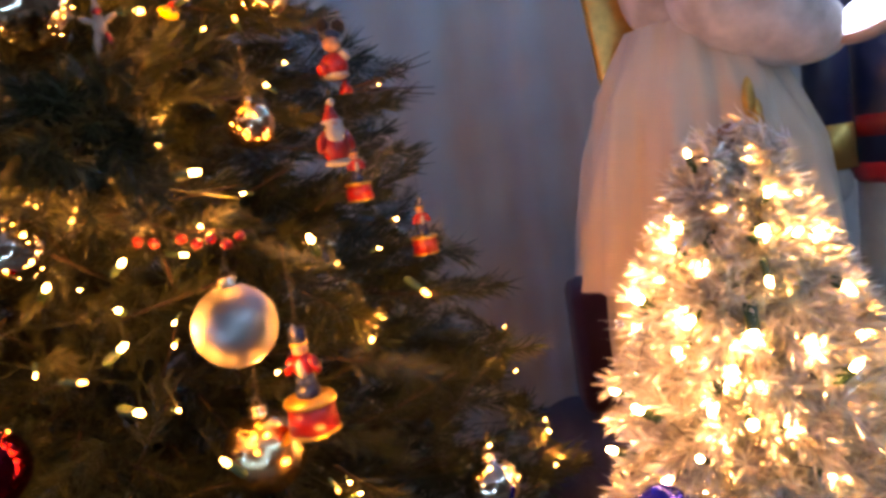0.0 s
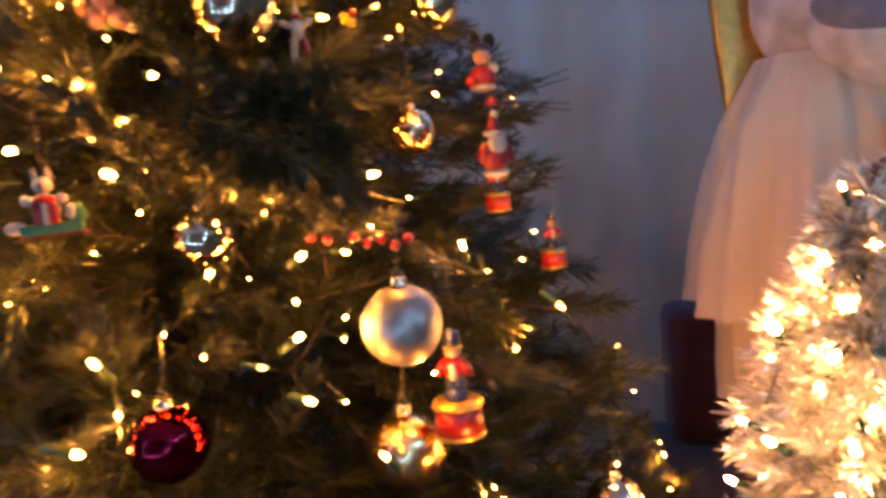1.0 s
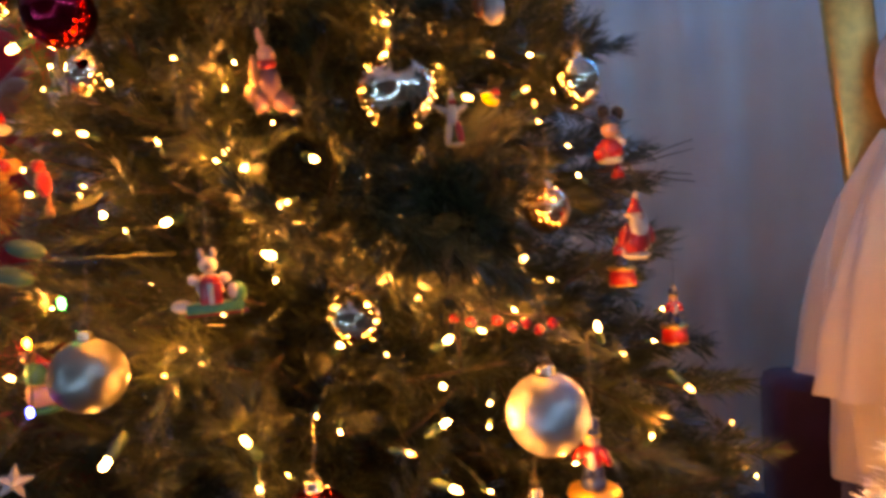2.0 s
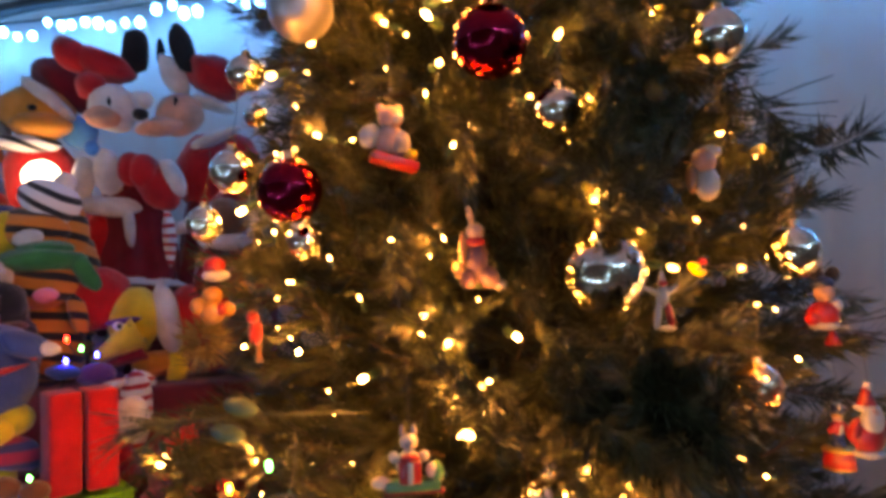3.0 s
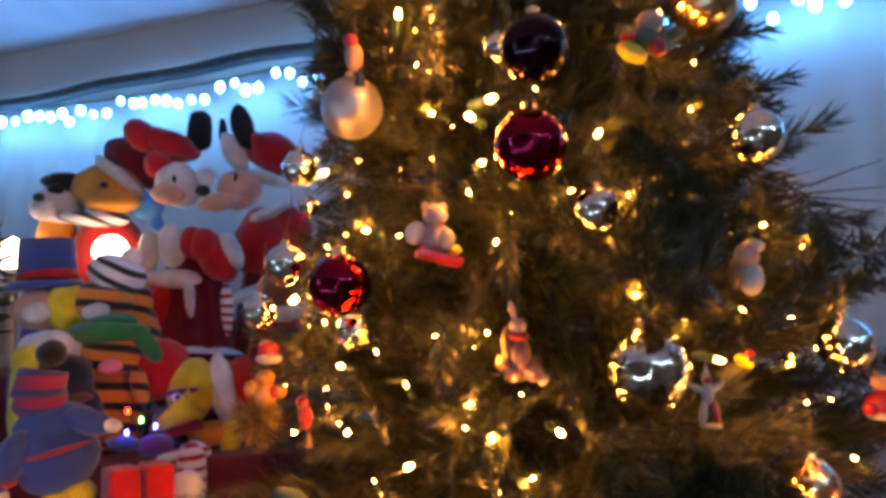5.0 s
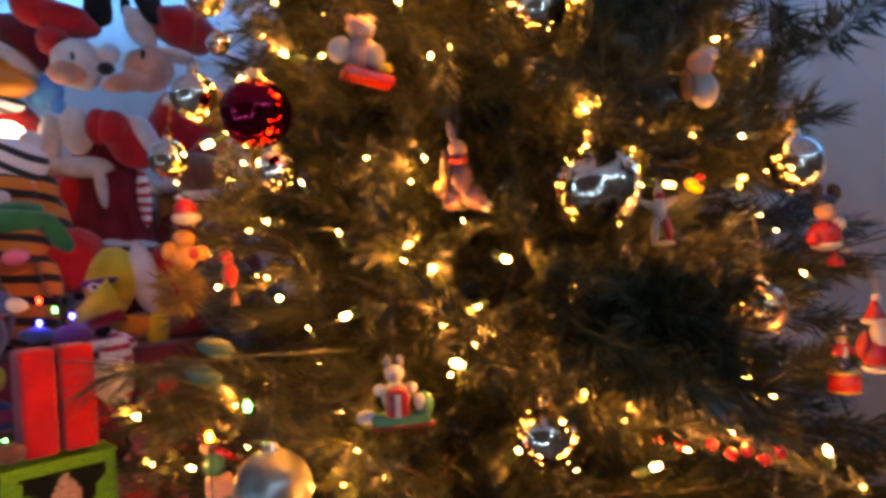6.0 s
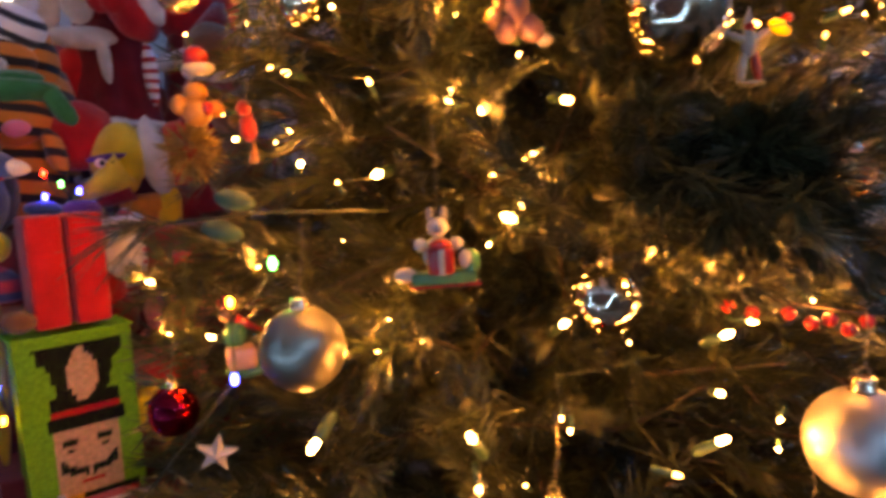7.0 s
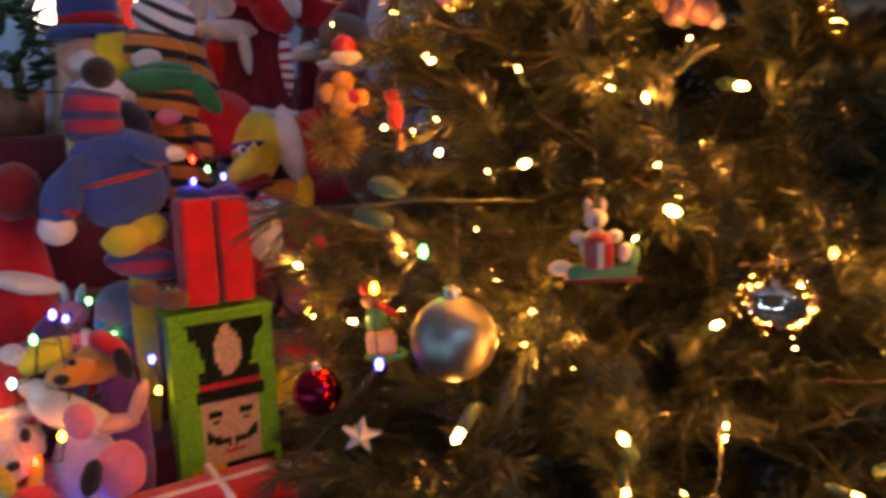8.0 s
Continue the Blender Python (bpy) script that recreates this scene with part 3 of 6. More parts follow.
# ---------------------------------------------------------------- warm strings on the tree
def bulb_meshes():
    bm = bmesh.new()
    lathe(bm, [(0.0001, 0.0066), (0.0009, 0.0062), (0.0016, 0.0048), (0.0018, 0.0032), (0.0017, 0.0014), (0.0012, 0.0)], 10)
    bulb = mesh_of("bulb", bm, WARM)
    bm = bmesh.new()
    lathe(bm, [(0.0019, 0.0008), (0.0026, 0.0), (0.0028, -0.010), (0.0016, -0.013), (0.0001, -0.013)], 10)
    return bulb, mesh_of("socket", bm, SOCKET)


BULB, BULB_SOCKET = bulb_meshes()


def filament_light(watts):
    data = bpy.data.lights.new("filament", "POINT")
    data.energy, data.color, data.shadow_soft_size = watts, (1.0, 0.40, 0.085), 0.0030
    return data


FILAMENTS = [filament_light(BULB_WATTS * k) for k in (0.55, 0.95, 1.7)]


def warm_string(points, seed):
    r = random.Random(seed)
    root = tagged(new("string_lights"), "warm white mini lamps on a green wire wound through the tree", "string lights", "warm light strings on the tree")
    o = Vector(points[0])
    root.location = o
    bm = bmesh.new()
    left, line = [Vector(p) for p in points[1:]], [o]
    while left:
        q = min(left, key=lambda p: (p - line[-1]).length)
        left.remove(q)
        mid = line[-1].lerp(q, 0.5)
        ax = Vector((*tree_axis(mid.z), mid.z))
        inward = [p + (Vector((*tree_axis(p.z), p.z)) - p).normalized() * 0.085 for p in (line[-1], q)]
        line += [inward[0], mid + (ax - mid).normalized() * 0.13 + Vector((0, 0, -0.02)), inward[1], q]
    tube(bm, [p - o + (Vector((*tree_axis(p.z), p.z)) - p).normalized() * 0.013 for p in line], 0.0008, 0.0008, 4)
    part("wire", bm, WIRE, root)
    for p in points:
        p = Vector(p)
        ax = Vector((*tree_axis(p.z), p.z))
        d = ((p - ax).normalized() * 0.7 + Vector((r.gauss(0, 0.7), r.gauss(0, 0.4), r.gauss(0.1, 0.6)))).normalized()
        ob = new("bulb", BULB)
        ob.parent = root
        k = 0.62 + 1.35 * r.random() ** 2.2
        ob.matrix_basis = Matrix.Translation(p - o) @ d.to_track_quat("Z", "Y").to_matrix().to_4x4() @ Matrix.Diagonal((k, k, k, 1)) @ Matrix.Translation((0, 0, -0.005))
        so = new("socket", BULB_SOCKET)
        so.parent = ob
        light = new("filament", FILAMENTS[r.choice((0, 1, 1, 2))])
        light.parent = root
        light.location = p - o + d * 0.0075


# lamps deep between the branches, most of them on the fuller side
DEEP = []
while len(DEEP) < 38:
    z = rng.uniform(0.7, 1.85)
    az = rng.uniform(-2.9, -0.2)
    if rng.random() < 0.92:
        az = rng.uniform(-2.7, -1.45)
    r = tree_r(z) * rng.uniform(0.45, 0.72)
    p = (tree_axis(z)[0] + r * math.cos(az), tree_axis(z)[1] + r * math.sin(az), z)
    if all((Vector(p) - Vector(c)).length > k * 2.3 for c, k in HOLLOWS + BOUGHS):
        DEEP.append(p)
DEEP += [(-0.824, 0.692, 1.318), (-0.709, 0.640, 1.307), (-0.676, 0.650, 1.260), (-0.577, 0.630, 1.243), (-0.795, 0.704, 1.231), (-0.643, 0.603, 1.201),
         (-0.202, 0.776, 1.264), (-0.242, 0.726, 1.311), (-0.166, 0.822, 1.215), (-0.384, 0.621, 1.430), (-0.273, 0.700, 1.400)]
DEEP.sort(key=lambda p: (round(p[2] * 7), p[0]))
WARM_STRINGS += [DEEP[:25], DEEP[25:]]
for i, s in enumerate(WARM_STRINGS):
    warm_string(s, 20 + i)


# ---------------------------------------------------------------- balls
def bauble(mat, c, r, label):
    root = tagged(new("bauble"), label, "ornament", "glass balls on the tree")
    root.location = c
    if mat is GLITTER:
        g = np.random.default_rng(4)
        d = g.normal(0, 1, (420, 3))
        d /= np.linalg.norm(d, axis=1, keepdims=True)
        side = np.cross(d, g.normal(0, 1, d.shape)) * 0.0010
        tip = d * r * g.uniform(0.75, 1.1, (420, 1))
        blades = np.stack([d * 0.2 * r, tip * 0.6 + side, tip, tip * 0.6 - side], 1).reshape(-1, 3)
        f = np.arange(420)[:, None] * 4
        ob = new("tinsel", array_mesh("tinsel", blades, np.concatenate([f + [0, 1, 2], f + [0, 2, 3]]), mat))
        ob.parent = root
        tagged(ob, "", "", "", "stuff")
    else:
        bm = bmesh.new()
        ball(bm, S(0, 0, 0, r, r, r), sub=5)
        part("globe", bm, mat, root)
    bm = bmesh.new()
    lathe(bm, [(0.0001, r * 1.20), (r * 0.2, r * 1.20), (r * 0.22, r * 1.17), (r * 0.22, r * 1.0), (r * 0.25, r * 0.97)], 20, wobble=lambda a, z: 0.05 * math.sin(a * 10))
    part("cap", bm, CAP, root, "crimped metal cap")
    bm = bmesh.new()
    tube(bm, [(0.004 * math.cos(a), 0, r * 1.2 + 0.003 + 0.004 * math.sin(a)) for a in np.linspace(0, math.tau, 12)], 0.0006, 0.0006, 4)
    tube(bm, [(0, 0, r * 1.2 + 0.006), (0.003, 0.004, r * 1.2 + 0.03), (0, 0.01, r * 1.2 + 0.055)], 0.0005, 0.0005, 4)
    part("hook", bm, THREAD, root)


for mat, c, r, label in BALLS:
    bauble(mat, c, r, label)


def skirt(bm, m, mi):
    """A flared skirt with folds that deepen to the hem and a rounded waist."""
    new_bm = bmesh.new()
    lathe(new_bm, [(0.0001, -0.48), (0.90, -0.49), (1.0, -0.46), (0.97, -0.40), (0.86, -0.15), (0.74, 0.12), (0.60, 0.36), (0.42, 0.48), (0.0001, 0.5)], 48, mi,
          lambda a, z: (0.07 * math.sin(a * 7 + 0.6) + 0.05 * math.sin(a * 12 + 2)) * (0.6 - z))
    new_bm.transform(m)
    me = bpy.data.meshes.new("skirt")
    new_bm.to_mesh(me)
    new_bm.free()
    bm.from_mesh(me)
    bpy.data.meshes.remove(me)


# ---------------------------------------------------------------- toy-like ornaments
def toy(name, label, category, at, turn, pieces, mats, group="", size=1.0, lean=0, hang=0.0, split=()):
    """An ornament of rounded pieces, one mesh or split into parts. pieces: (form, material index, x, y, z, a, b, c, rx, ry, rz) in a frame whose -y looks ahead."""
    if split:
        root = tagged(new(name), label, category, group)
        root.matrix_basis = pose(*at, 0, lean, turn) @ Matrix.Diagonal((size, size, size, 1))
        for part_name, a, b in split:
            ob = toy(part_name, "", "", (0, 0, 0), 0, pieces[a:b], mats)
            ob.parent = root
        if hang:
            bm = bmesh.new()
            tube(bm, [(0, 0, hang * 0.3), (0.002, 0.0, hang * 0.7), (0, 0.004, hang)], 0.0006, 0.0006, 4)
            part("thread", bm, THREAD, root)
        return root
    bm = bmesh.new()
    for p in pieces:
        form, mi, x, y, z, a, b, c = p[:8]
        rot = p[8:] if len(p) > 8 else (0, 0, 0)
        m = S(x, y, z, a, b, c, *rot)
        if form == "e":
            ball(bm, m, mi, 3)
        elif form == "c":
            cone(bm, m, mi, 1, 0.25)
        elif form == "d":
            skirt(bm, m, mi)
        elif form == "k":
            cone(bm, m, mi, 1, 0.02)
        elif form == "y":
            cone(bm, m, mi, 1, 0.92, 28)
        elif form == "b":
            slab(bm, m, mi, 0.18)
    if hang:
        tube(bm, [(0, 0, hang * 0.5), (0.002, 0.0, hang)], 0.0006, 0.0006, 4, len(mats) - 1)
    ob = part(name, bm, mats)
    ob.matrix_basis = pose(*at, 0, lean, turn) @ Matrix.Diagonal((size, size, size, 1))
    return tagged(ob, label, category, group)


def soldier(at, turn, size, label):
    """A little soldier who stands on a drum, with a loop over it."""
    pcs = [("y", 0, 0, 0, -0.022, 0.026, 0.026, 0.030), ("y", 1, 0, 0, -0.038, 0.0275, 0.0275, 0.005), ("y", 1, 0, 0, -0.007, 0.0275, 0.0275, 0.005),
           ("e", 2, 0, 0, 0.002, 0.013, 0.012, 0.010), ("e", 2, -0.004, 0, 0.012, 0.006, 0.006, 0.012), ("e", 2, 0.005, 0, 0.012, 0.006, 0.006, 0.012),
           ("e", 0, 0, 0, 0.030, 0.012, 0.010, 0.014), ("e", 3, 0, -0.004, 0.028, 0.006, 0.007, 0.012), ("e", 0, -0.013, -0.002, 0.030, 0.005, 0.006, 0.011, 0, 25, 0),
           ("e", 0, 0.013, -0.002, 0.030, 0.005, 0.006, 0.011, 0, -25, 0), ("e", 4, 0, 0, 0.047, 0.0085, 0.0085, 0.009), ("y", 2, 0, 0, 0.059, 0.009, 0.009, 0.016),
           ("y", 1, 0, 0, 0.052, 0.0098, 0.0098, 0.003), ("e", 3, 0, -0.007, 0.066, 0.003, 0.003, 0.007)]
    return toy("soldier_ornament", label, "ornament", at, turn, pcs, [RED, GOLD, NAVY, WHITE, PINK, THREAD], "soldier ornaments", size, 0, 0.15, (("drum", 0, 3), ("soldier_figure", 3, 14)))


soldier((-0.164, 0.630, 0.885), -8, 0.95, "painted soldier on a red and gold drum, hanging on the tree")
soldier((-0.044, 0.893, 0.985), 20, 0.66, "painted soldier on a red drum at the tree's edge")
soldier((-0.110, 0.842, 1.068), 30, 0.62, "red drum with a soldier half hidden in the needles")
toy("santa_ornament", "small red and white santa figure ornament", "ornament", (-0.107, 0.700, 1.120), 25,
    [("e", 0, 0, 0, -0.015, 0.020, 0.017, 0.024), ("e", 1, 0, 0, -0.036, 0.019, 0.017, 0.006), ("e", 1, 0, -0.010, 0.006, 0.014, 0.010, 0.018), ("e", 2, 0, -0.010, 0.014, 0.009, 0.009, 0.009),
     ("c", 0, 0, 0, 0.031, 0.014, 0.014, 0.026), ("e", 1, 0, 0, 0.020, 0.016, 0.015, 0.005), ("e", 1, 0.003, 0, 0.046, 0.006, 0.006, 0.006),
     ("e", 0, -0.019, -0.003, -0.006, 0.007, 0.008, 0.016, 0, 20, 0), ("e", 0, 0.019, -0.003, -0.006, 0.007, 0.008, 0.016, 0, -20, 0)],
    [RED, WHITE, PINK, THREAD], "figure ornaments", 0.72, 0, 0.09, (("body", 0, 2), ("beard", 2, 3), ("face", 3, 4), ("hat", 4, 5), ("hat_trim", 5, 6), ("bobble", 6, 7), ("arm", 7, 8), ("arm", 8, 9)))
toy("toy_ornament", "small toy in a blue cap and red suit", "ornament", (-0.116, 0.860, 1.215), 25,
    [("e", 0, 0, 0, -0.01, 0.022, 0.018, 0.020), ("e", 1, 0, 0, -0.024, 0.021, 0.018, 0.007), ("e", 1, 0.016, -0.004, 0.004, 0.010, 0.010, 0.010), ("e", 0, -0.020, -0.006, -0.014, 0.010, 0.01, 0.01),
     ("e", 2, 0, -0.004, 0.022, 0.014, 0.014, 0.013), ("e", 3, 0, 0, 0.034, 0.016, 0.016, 0.010), ("e", 4, 0.016, 0, 0.046, 0.011, 0.004, 0.012), ("e", 4, -0.008, 0, 0.050, 0.010, 0.004, 0.011),
     ("c", 0, 0.012, 0, -0.042, 0.012, 0.012, 0.020)], [RED, WHITE, PINK, NAVY, P_BLACK, THREAD], "figure ornaments", 0.80, 0, 0.08, (("body", 0, 1), ("trim", 1, 2), ("glove", 2, 3), ("glove", 3, 4), ("head", 4, 5), ("cap", 5, 6), ("ear", 6, 7), ("ear", 7, 8), ("boot", 8, 9)))
toy("bear_ornament", "small bear on a red sled hanging from a thread", "ornament", (-0.497, 0.545, 1.385), 38,
    [("e", 0, 0, 0, 0.0, 0.017, 0.015, 0.018), ("e", 0, 0, -0.003, 0.024, 0.014, 0.013, 0.013), ("e", 1, 0.006, -0.012, 0.022, 0.007, 0.006, 0.006), ("e", 0, -0.010, 0, 0.035, 0.005, 0.004, 0.005),
     ("e", 0, 0.010, 0, 0.035, 0.005, 0.004, 0.005), ("e", 1, -0.022, 0, 0.004, 0.012, 0.01, 0.014, 0, 30, 0), ("e", 4, 0.010, -0.006, -0.004, 0.012, 0.012, 0.014), ("b", 2, 0.004, 0, -0.024, 0.052, 0.03, 0.010, 0, 14, 0), ("e", 3, 0.022, -0.004, -0.016, 0.008, 0.010, 0.006)],
    [PINK, WHITE, RED, YELLOW, GREY, THREAD], "figure ornaments", 0.82, 0, 0.11, (("bear_figure", 0, 7), ("sled", 7, 9)))
toy("mouse_ornament", "small grey mouse in a red scarf on a pink boot", "ornament", (-0.425, 0.565, 1.275), 35,
    [("e", 0, 0, 0, 0.0, 0.013, 0.012, 0.022), ("e", 1, -0.002, -0.002, 0.020, 0.012, 0.011, 0.007), ("e", 2, -0.002, -0.003, 0.031, 0.010, 0.010, 0.010), ("e", 2, -0.006, 0, 0.048, 0.004, 0.003, 0.013, 0, -12, 0),
     ("e", 3, -0.016, -0.002, 0.010, 0.005, 0.005, 0.022), ("e", 3, -0.020, 0, -0.010, 0.008, 0.008, 0.010), ("e", 4, 0.012, 0, -0.018, 0.016, 0.012, 0.012, 0, 35, 0), ("e", 5, 0.026, 0, -0.028, 0.008, 0.008, 0.007), ("e", 4, -0.010, 0, -0.020, 0.010, 0.012, 0.012)],
    [MAUVE, RED, PINK, BROWN, MAUVE, GREY, THREAD], "figure ornaments", 0.80, 0, 0.13, (("mouse_figure", 0, 6), ("boot", 6, 9)))
toy("sleigh_ornament", "white animal with a red present in a green sleigh", "ornament", (-0.475, 0.520, 1.105), 30,
    [("b", 0, 0.004, 0, -0.024, 0.066, 0.024, 0.012), ("e", 1, 0, 0, 0.0, 0.016, 0.013, 0.018), ("b", 2, 0, -0.012, -0.006, 0.026, 0.016, 0.026), ("b", 1, 0, -0.0205, -0.006, 0.006, 0.002, 0.026),
     ("e", 2, 0, -0.015, 0.010, 0.012, 0.008, 0.006), ("e", 1, 0, -0.002, 0.027, 0.011, 0.010, 0.010), ("e", 3, 0, -0.010, 0.026, 0.005, 0.005, 0.005), ("e", 3, -0.007, 0, 0.040, 0.004, 0.003, 0.008), ("e", 3, 0.007, 0, 0.040, 0.004, 0.003, 0.008),
     ("e", 1, -0.018, -0.004, 0.010, 0.007, 0.007, 0.007), ("e", 1, 0.018, -0.004, 0.010, 0.007, 0.007, 0.007), ("e", 0, 0.032, -0.004, -0.010, 0.010, 0.009, 0.014), ("e", 1, 0.026, -0.008, -0.006, 0.007, 0.006, 0.010), ("e", 1, -0.034, 0, -0.020, 0.012, 0.01, 0.008), ("b", 4, 0.006, 0, -0.032, 0.072, 0.02, 0.003)],
    [GREEN, WHITE, RED, GREY, P_MAROON, THREAD], "figure ornaments", 0.70, 0, 0.13, (("sleigh", 0, 1), ("animal_figure", 5, 11), ("present", 1, 5), ("trim", 11, 15)))
toy("doll_ornament", "small pale toy with a round white cap on the tree", "ornament", (-0.232, 0.645, 1.348), 25,
    [("e", 0, 0, 0, -0.012, 0.013, 0.012, 0.018), ("e", 1, -0.004, -0.002, 0.012, 0.013, 0.012, 0.014), ("e", 0, 0.004, 0, 0.022, 0.012, 0.012, 0.008), ("e", 2, -0.016, 0, -0.006, 0.007, 0.008, 0.016)],
    [WHITE, PINK, BROWN, THREAD], "figure ornaments", 0.85, 0, 0.07)
toy("skier_ornament", "white star-shaped skier toy with red trim", "ornament", (-0.272, 0.607, 1.240), 25,
    [("e", 0, 0, 0, 0, 0.010, 0.008, 0.018), ("k", 0, 0, 0, 0.030, 0.008, 0.006, 0.026), ("e", 0, -0.014, 0, 0.006, 0.014, 0.006, 0.005, 0, 25, 0), ("e", 0, 0.014, 0, 0.008, 0.014, 0.006, 0.005, 0, -35, 0), ("e", 0, -0.008, 0, -0.030, 0.006, 0.006, 0.022, 0, 8, 0),
     ("e", 1, 0.010, 0, -0.028, 0.006, 0.006, 0.020, 0, -10, 0), ("e", 0, 0.004, -0.003, -0.048, 0.014, 0.014, 0.004), ("e", 1, 0, -0.005, 0.018, 0.007, 0.006, 0.005)], [IVORY, RED, THREAD], "figure ornaments", 0.58, 0, 0.07, (("body", 0, 1), ("cap", 1, 2), ("arm", 2, 3), ("arm", 3, 4), ("leg", 4, 5), ("leg", 5, 6), ("ski", 6, 7), ("scarf", 7, 8)))
toy("elf_ornament", "small elf in red holding a pale present", "ornament", (-0.715, 0.600, 1.005), 45,
    [("b", 0, 0, -0.006, -0.012, 0.030, 0.026, 0.024), ("e", 1, -0.004, 0, 0.012, 0.012, 0.011, 0.016), ("e", 2, -0.010, -0.002, 0.034, 0.009, 0.009, 0.009), ("c", 3, 0.010, 0, 0.020, 0.007, 0.007, 0.030, 0, 120, 0), ("e", 1, 0.006, 0, -0.028, 0.024, 0.018, 0.008), ("e", 3, -0.012, 0, 0.046, 0.008, 0.008, 0.008)],
    [PINK, GREEN, BROWN, RED, THREAD], "figure ornaments", 0.9, 0, 0.08, (("present", 0, 1), ("elf_figure", 1, 6)))
toy("bird_ornament", "little red bird clipped to a branch", "ornament", (-0.685, 0.600, 1.208), 45,
    [("e", 0, 0, 0, 0, 0.010, 0.010, 0.018), ("e", 0, -0.004, -0.003, 0.020, 0.009, 0.009, 0.009), ("c", 1, 0.004, 0, -0.026, 0.006, 0.004, 0.030)], [P_MAROON, P_BROWN, THREAD], "figure ornaments", 0.8, 0, 0.05)
toy("toy_ornament", "small orange toy in a red and white hat among the needles", "ornament", (-0.765, 0.630, 1.228), 45,
    [("e", 0, 0, 0, 0, 0.020, 0.016, 0.020), ("e", 0, -0.022, 0, 0.010, 0.012, 0.010, 0.014), ("e", 0, 0.024, 0, 0.004, 0.012, 0.010, 0.012), ("e", 0, 0, 0, 0.026, 0.016, 0.014, 0.014), ("e", 1, 0.006, 0, 0.058, 0.022, 0.018, 0.010), ("e", 2, 0.004, 0, 0.072, 0.017, 0.015, 0.016), ("e", 2, 0.012, -0.012, 0.004, 0.008, 0.006, 0.010)],
    [ORANGE, WHITE, RED, THREAD], "figure ornaments", 0.72, 0, 0.09, (("body", 0, 1), ("arm", 1, 2), ("arm", 2, 3), ("head", 3, 4), ("hat_trim", 4, 5), ("hat", 5, 6), ("present", 6, 7)))
toy("clown_ornament", "small clown in green, red and yellow on the tree", "ornament", (-0.300, 0.600, 1.556), 25,
    [("e", 0, 0, 0, 0, 0.024, 0.016, 0.012, 0, 20, 0), ("e", 1, -0.022, 0, -0.012, 0.018, 0.012, 0.010, 0, 30, 0), ("e", 2, 0.004, -0.010, -0.010, 0.010, 0.008, 0.012), ("e", 3, 0, 0, 0.022, 0.015, 0.014, 0.014), ("e", 2, -0.026, -0.004, 0.004, 0.010, 0.008, 0.006), ("e", 0, 0.028, 0, 0.006, 0.014, 0.008, 0.006, 0, -30, 0)],
    [LEAF, YELLOW, RED, PINK, THREAD], "figure ornaments", 0.82, 0, 0.06, (("body", 0, 1), ("leg", 1, 2), ("ruffle", 2, 3), ("head", 3, 4), ("shoe", 4, 5), ("arm", 5, 6)))
toy("bird_ornament", "small yellow and red bird among the needles", "ornament", (-0.245, 0.700, 1.262), 25,
    [("e", 0, 0, 0, 0, 0.020, 0.012, 0.012, 0, 30, 0), ("e", 1, 0.012, 0, 0.014, 0.010, 0.010, 0.008), ("e", 2, 0.008, -0.006, 0.002, 0.006, 0.006, 0.006)], [YELLOW, RED, NAVY, THREAD], "figure ornaments", 0.5, 0, 0.05)

toy("bird_ornament", "tiny red and blue bird above a champagne ball", "ornament", (-0.603, 0.575, 1.592), 40,
    [("e", 0, 0, 0, 0, 0.010, 0.010, 0.016), ("e", 1, -0.004, -0.003, 0.016, 0.008, 0.008, 0.008), ("c", 2, 0.006, 0, -0.020, 0.006, 0.004, 0.022)], [PINK, RED, NAVY, THREAD], "figure ornaments", 1.0, 0, 0.05)


def star_ornament(at, turn, size):
    bm = bmesh.new()
    vs = []
    for i in range(10):
        r = size if i % 2 == 0 else size * 0.42
        a = math.pi / 2 + i * math.pi / 5
        vs.append((r * math.cos(a), r * math.sin(a)))
    for y in (-0.006, 0.006):
        c = bm.verts.new((0, y * 1.6, 0))
        ring = [bm.verts.new((x, y * 0.3, z)) for x, z in vs]
        for k in range(10):
            bm.faces.new((c, ring[k], ring[(k + 1) % 10]) if y < 0 else (c, ring[(k + 1) % 10], ring[k]))
    ob = part("star_ornament", bm, WHITE, None, "", False)
    ob.matrix_basis = pose(*at, 10, 12, turn)
    return tagged(ob, "white five-pointed star lying on a branch", "ornament", "figure ornaments")


star_ornament((-0.672, 0.505, 0.942), 35, 0.018)


def berry_cluster():
    root = tagged(new("berry_pick"), "glossy red berries on a wire stem", "ornament")
    root.location = (-0.232, 0.612, 1.050)
    r = random.Random(5)
    bm = bmesh.new()
    tube(bm, [(-0.06, 0.03, 0.02), (-0.02, 0.012, 0.006), (0.05, 0.01, -0.004)], 0.0012, 0.0012, 5)
    part("stem", bm, TWIG, root)
    b = bmesh.new()
    ball(b, S(0, 0, 0, 0.0052, 0.0052, 0.0052), sub=3)
    me = mesh_of("berry", b, RED)
    for x, y, z in ((-0.052, 0, 0.003), (-0.036, -0.004, 0.0), (-0.012, -0.003, 0.0), (0.002, -0.006, -0.006), (0.014, -0.002, -0.004), (0.026, 0.0, -0.011), (0.038, 0.004, -0.006)):
        o = new("berry", me)
        o.parent, o.location = root, (x, y, z)


berry_cluster()


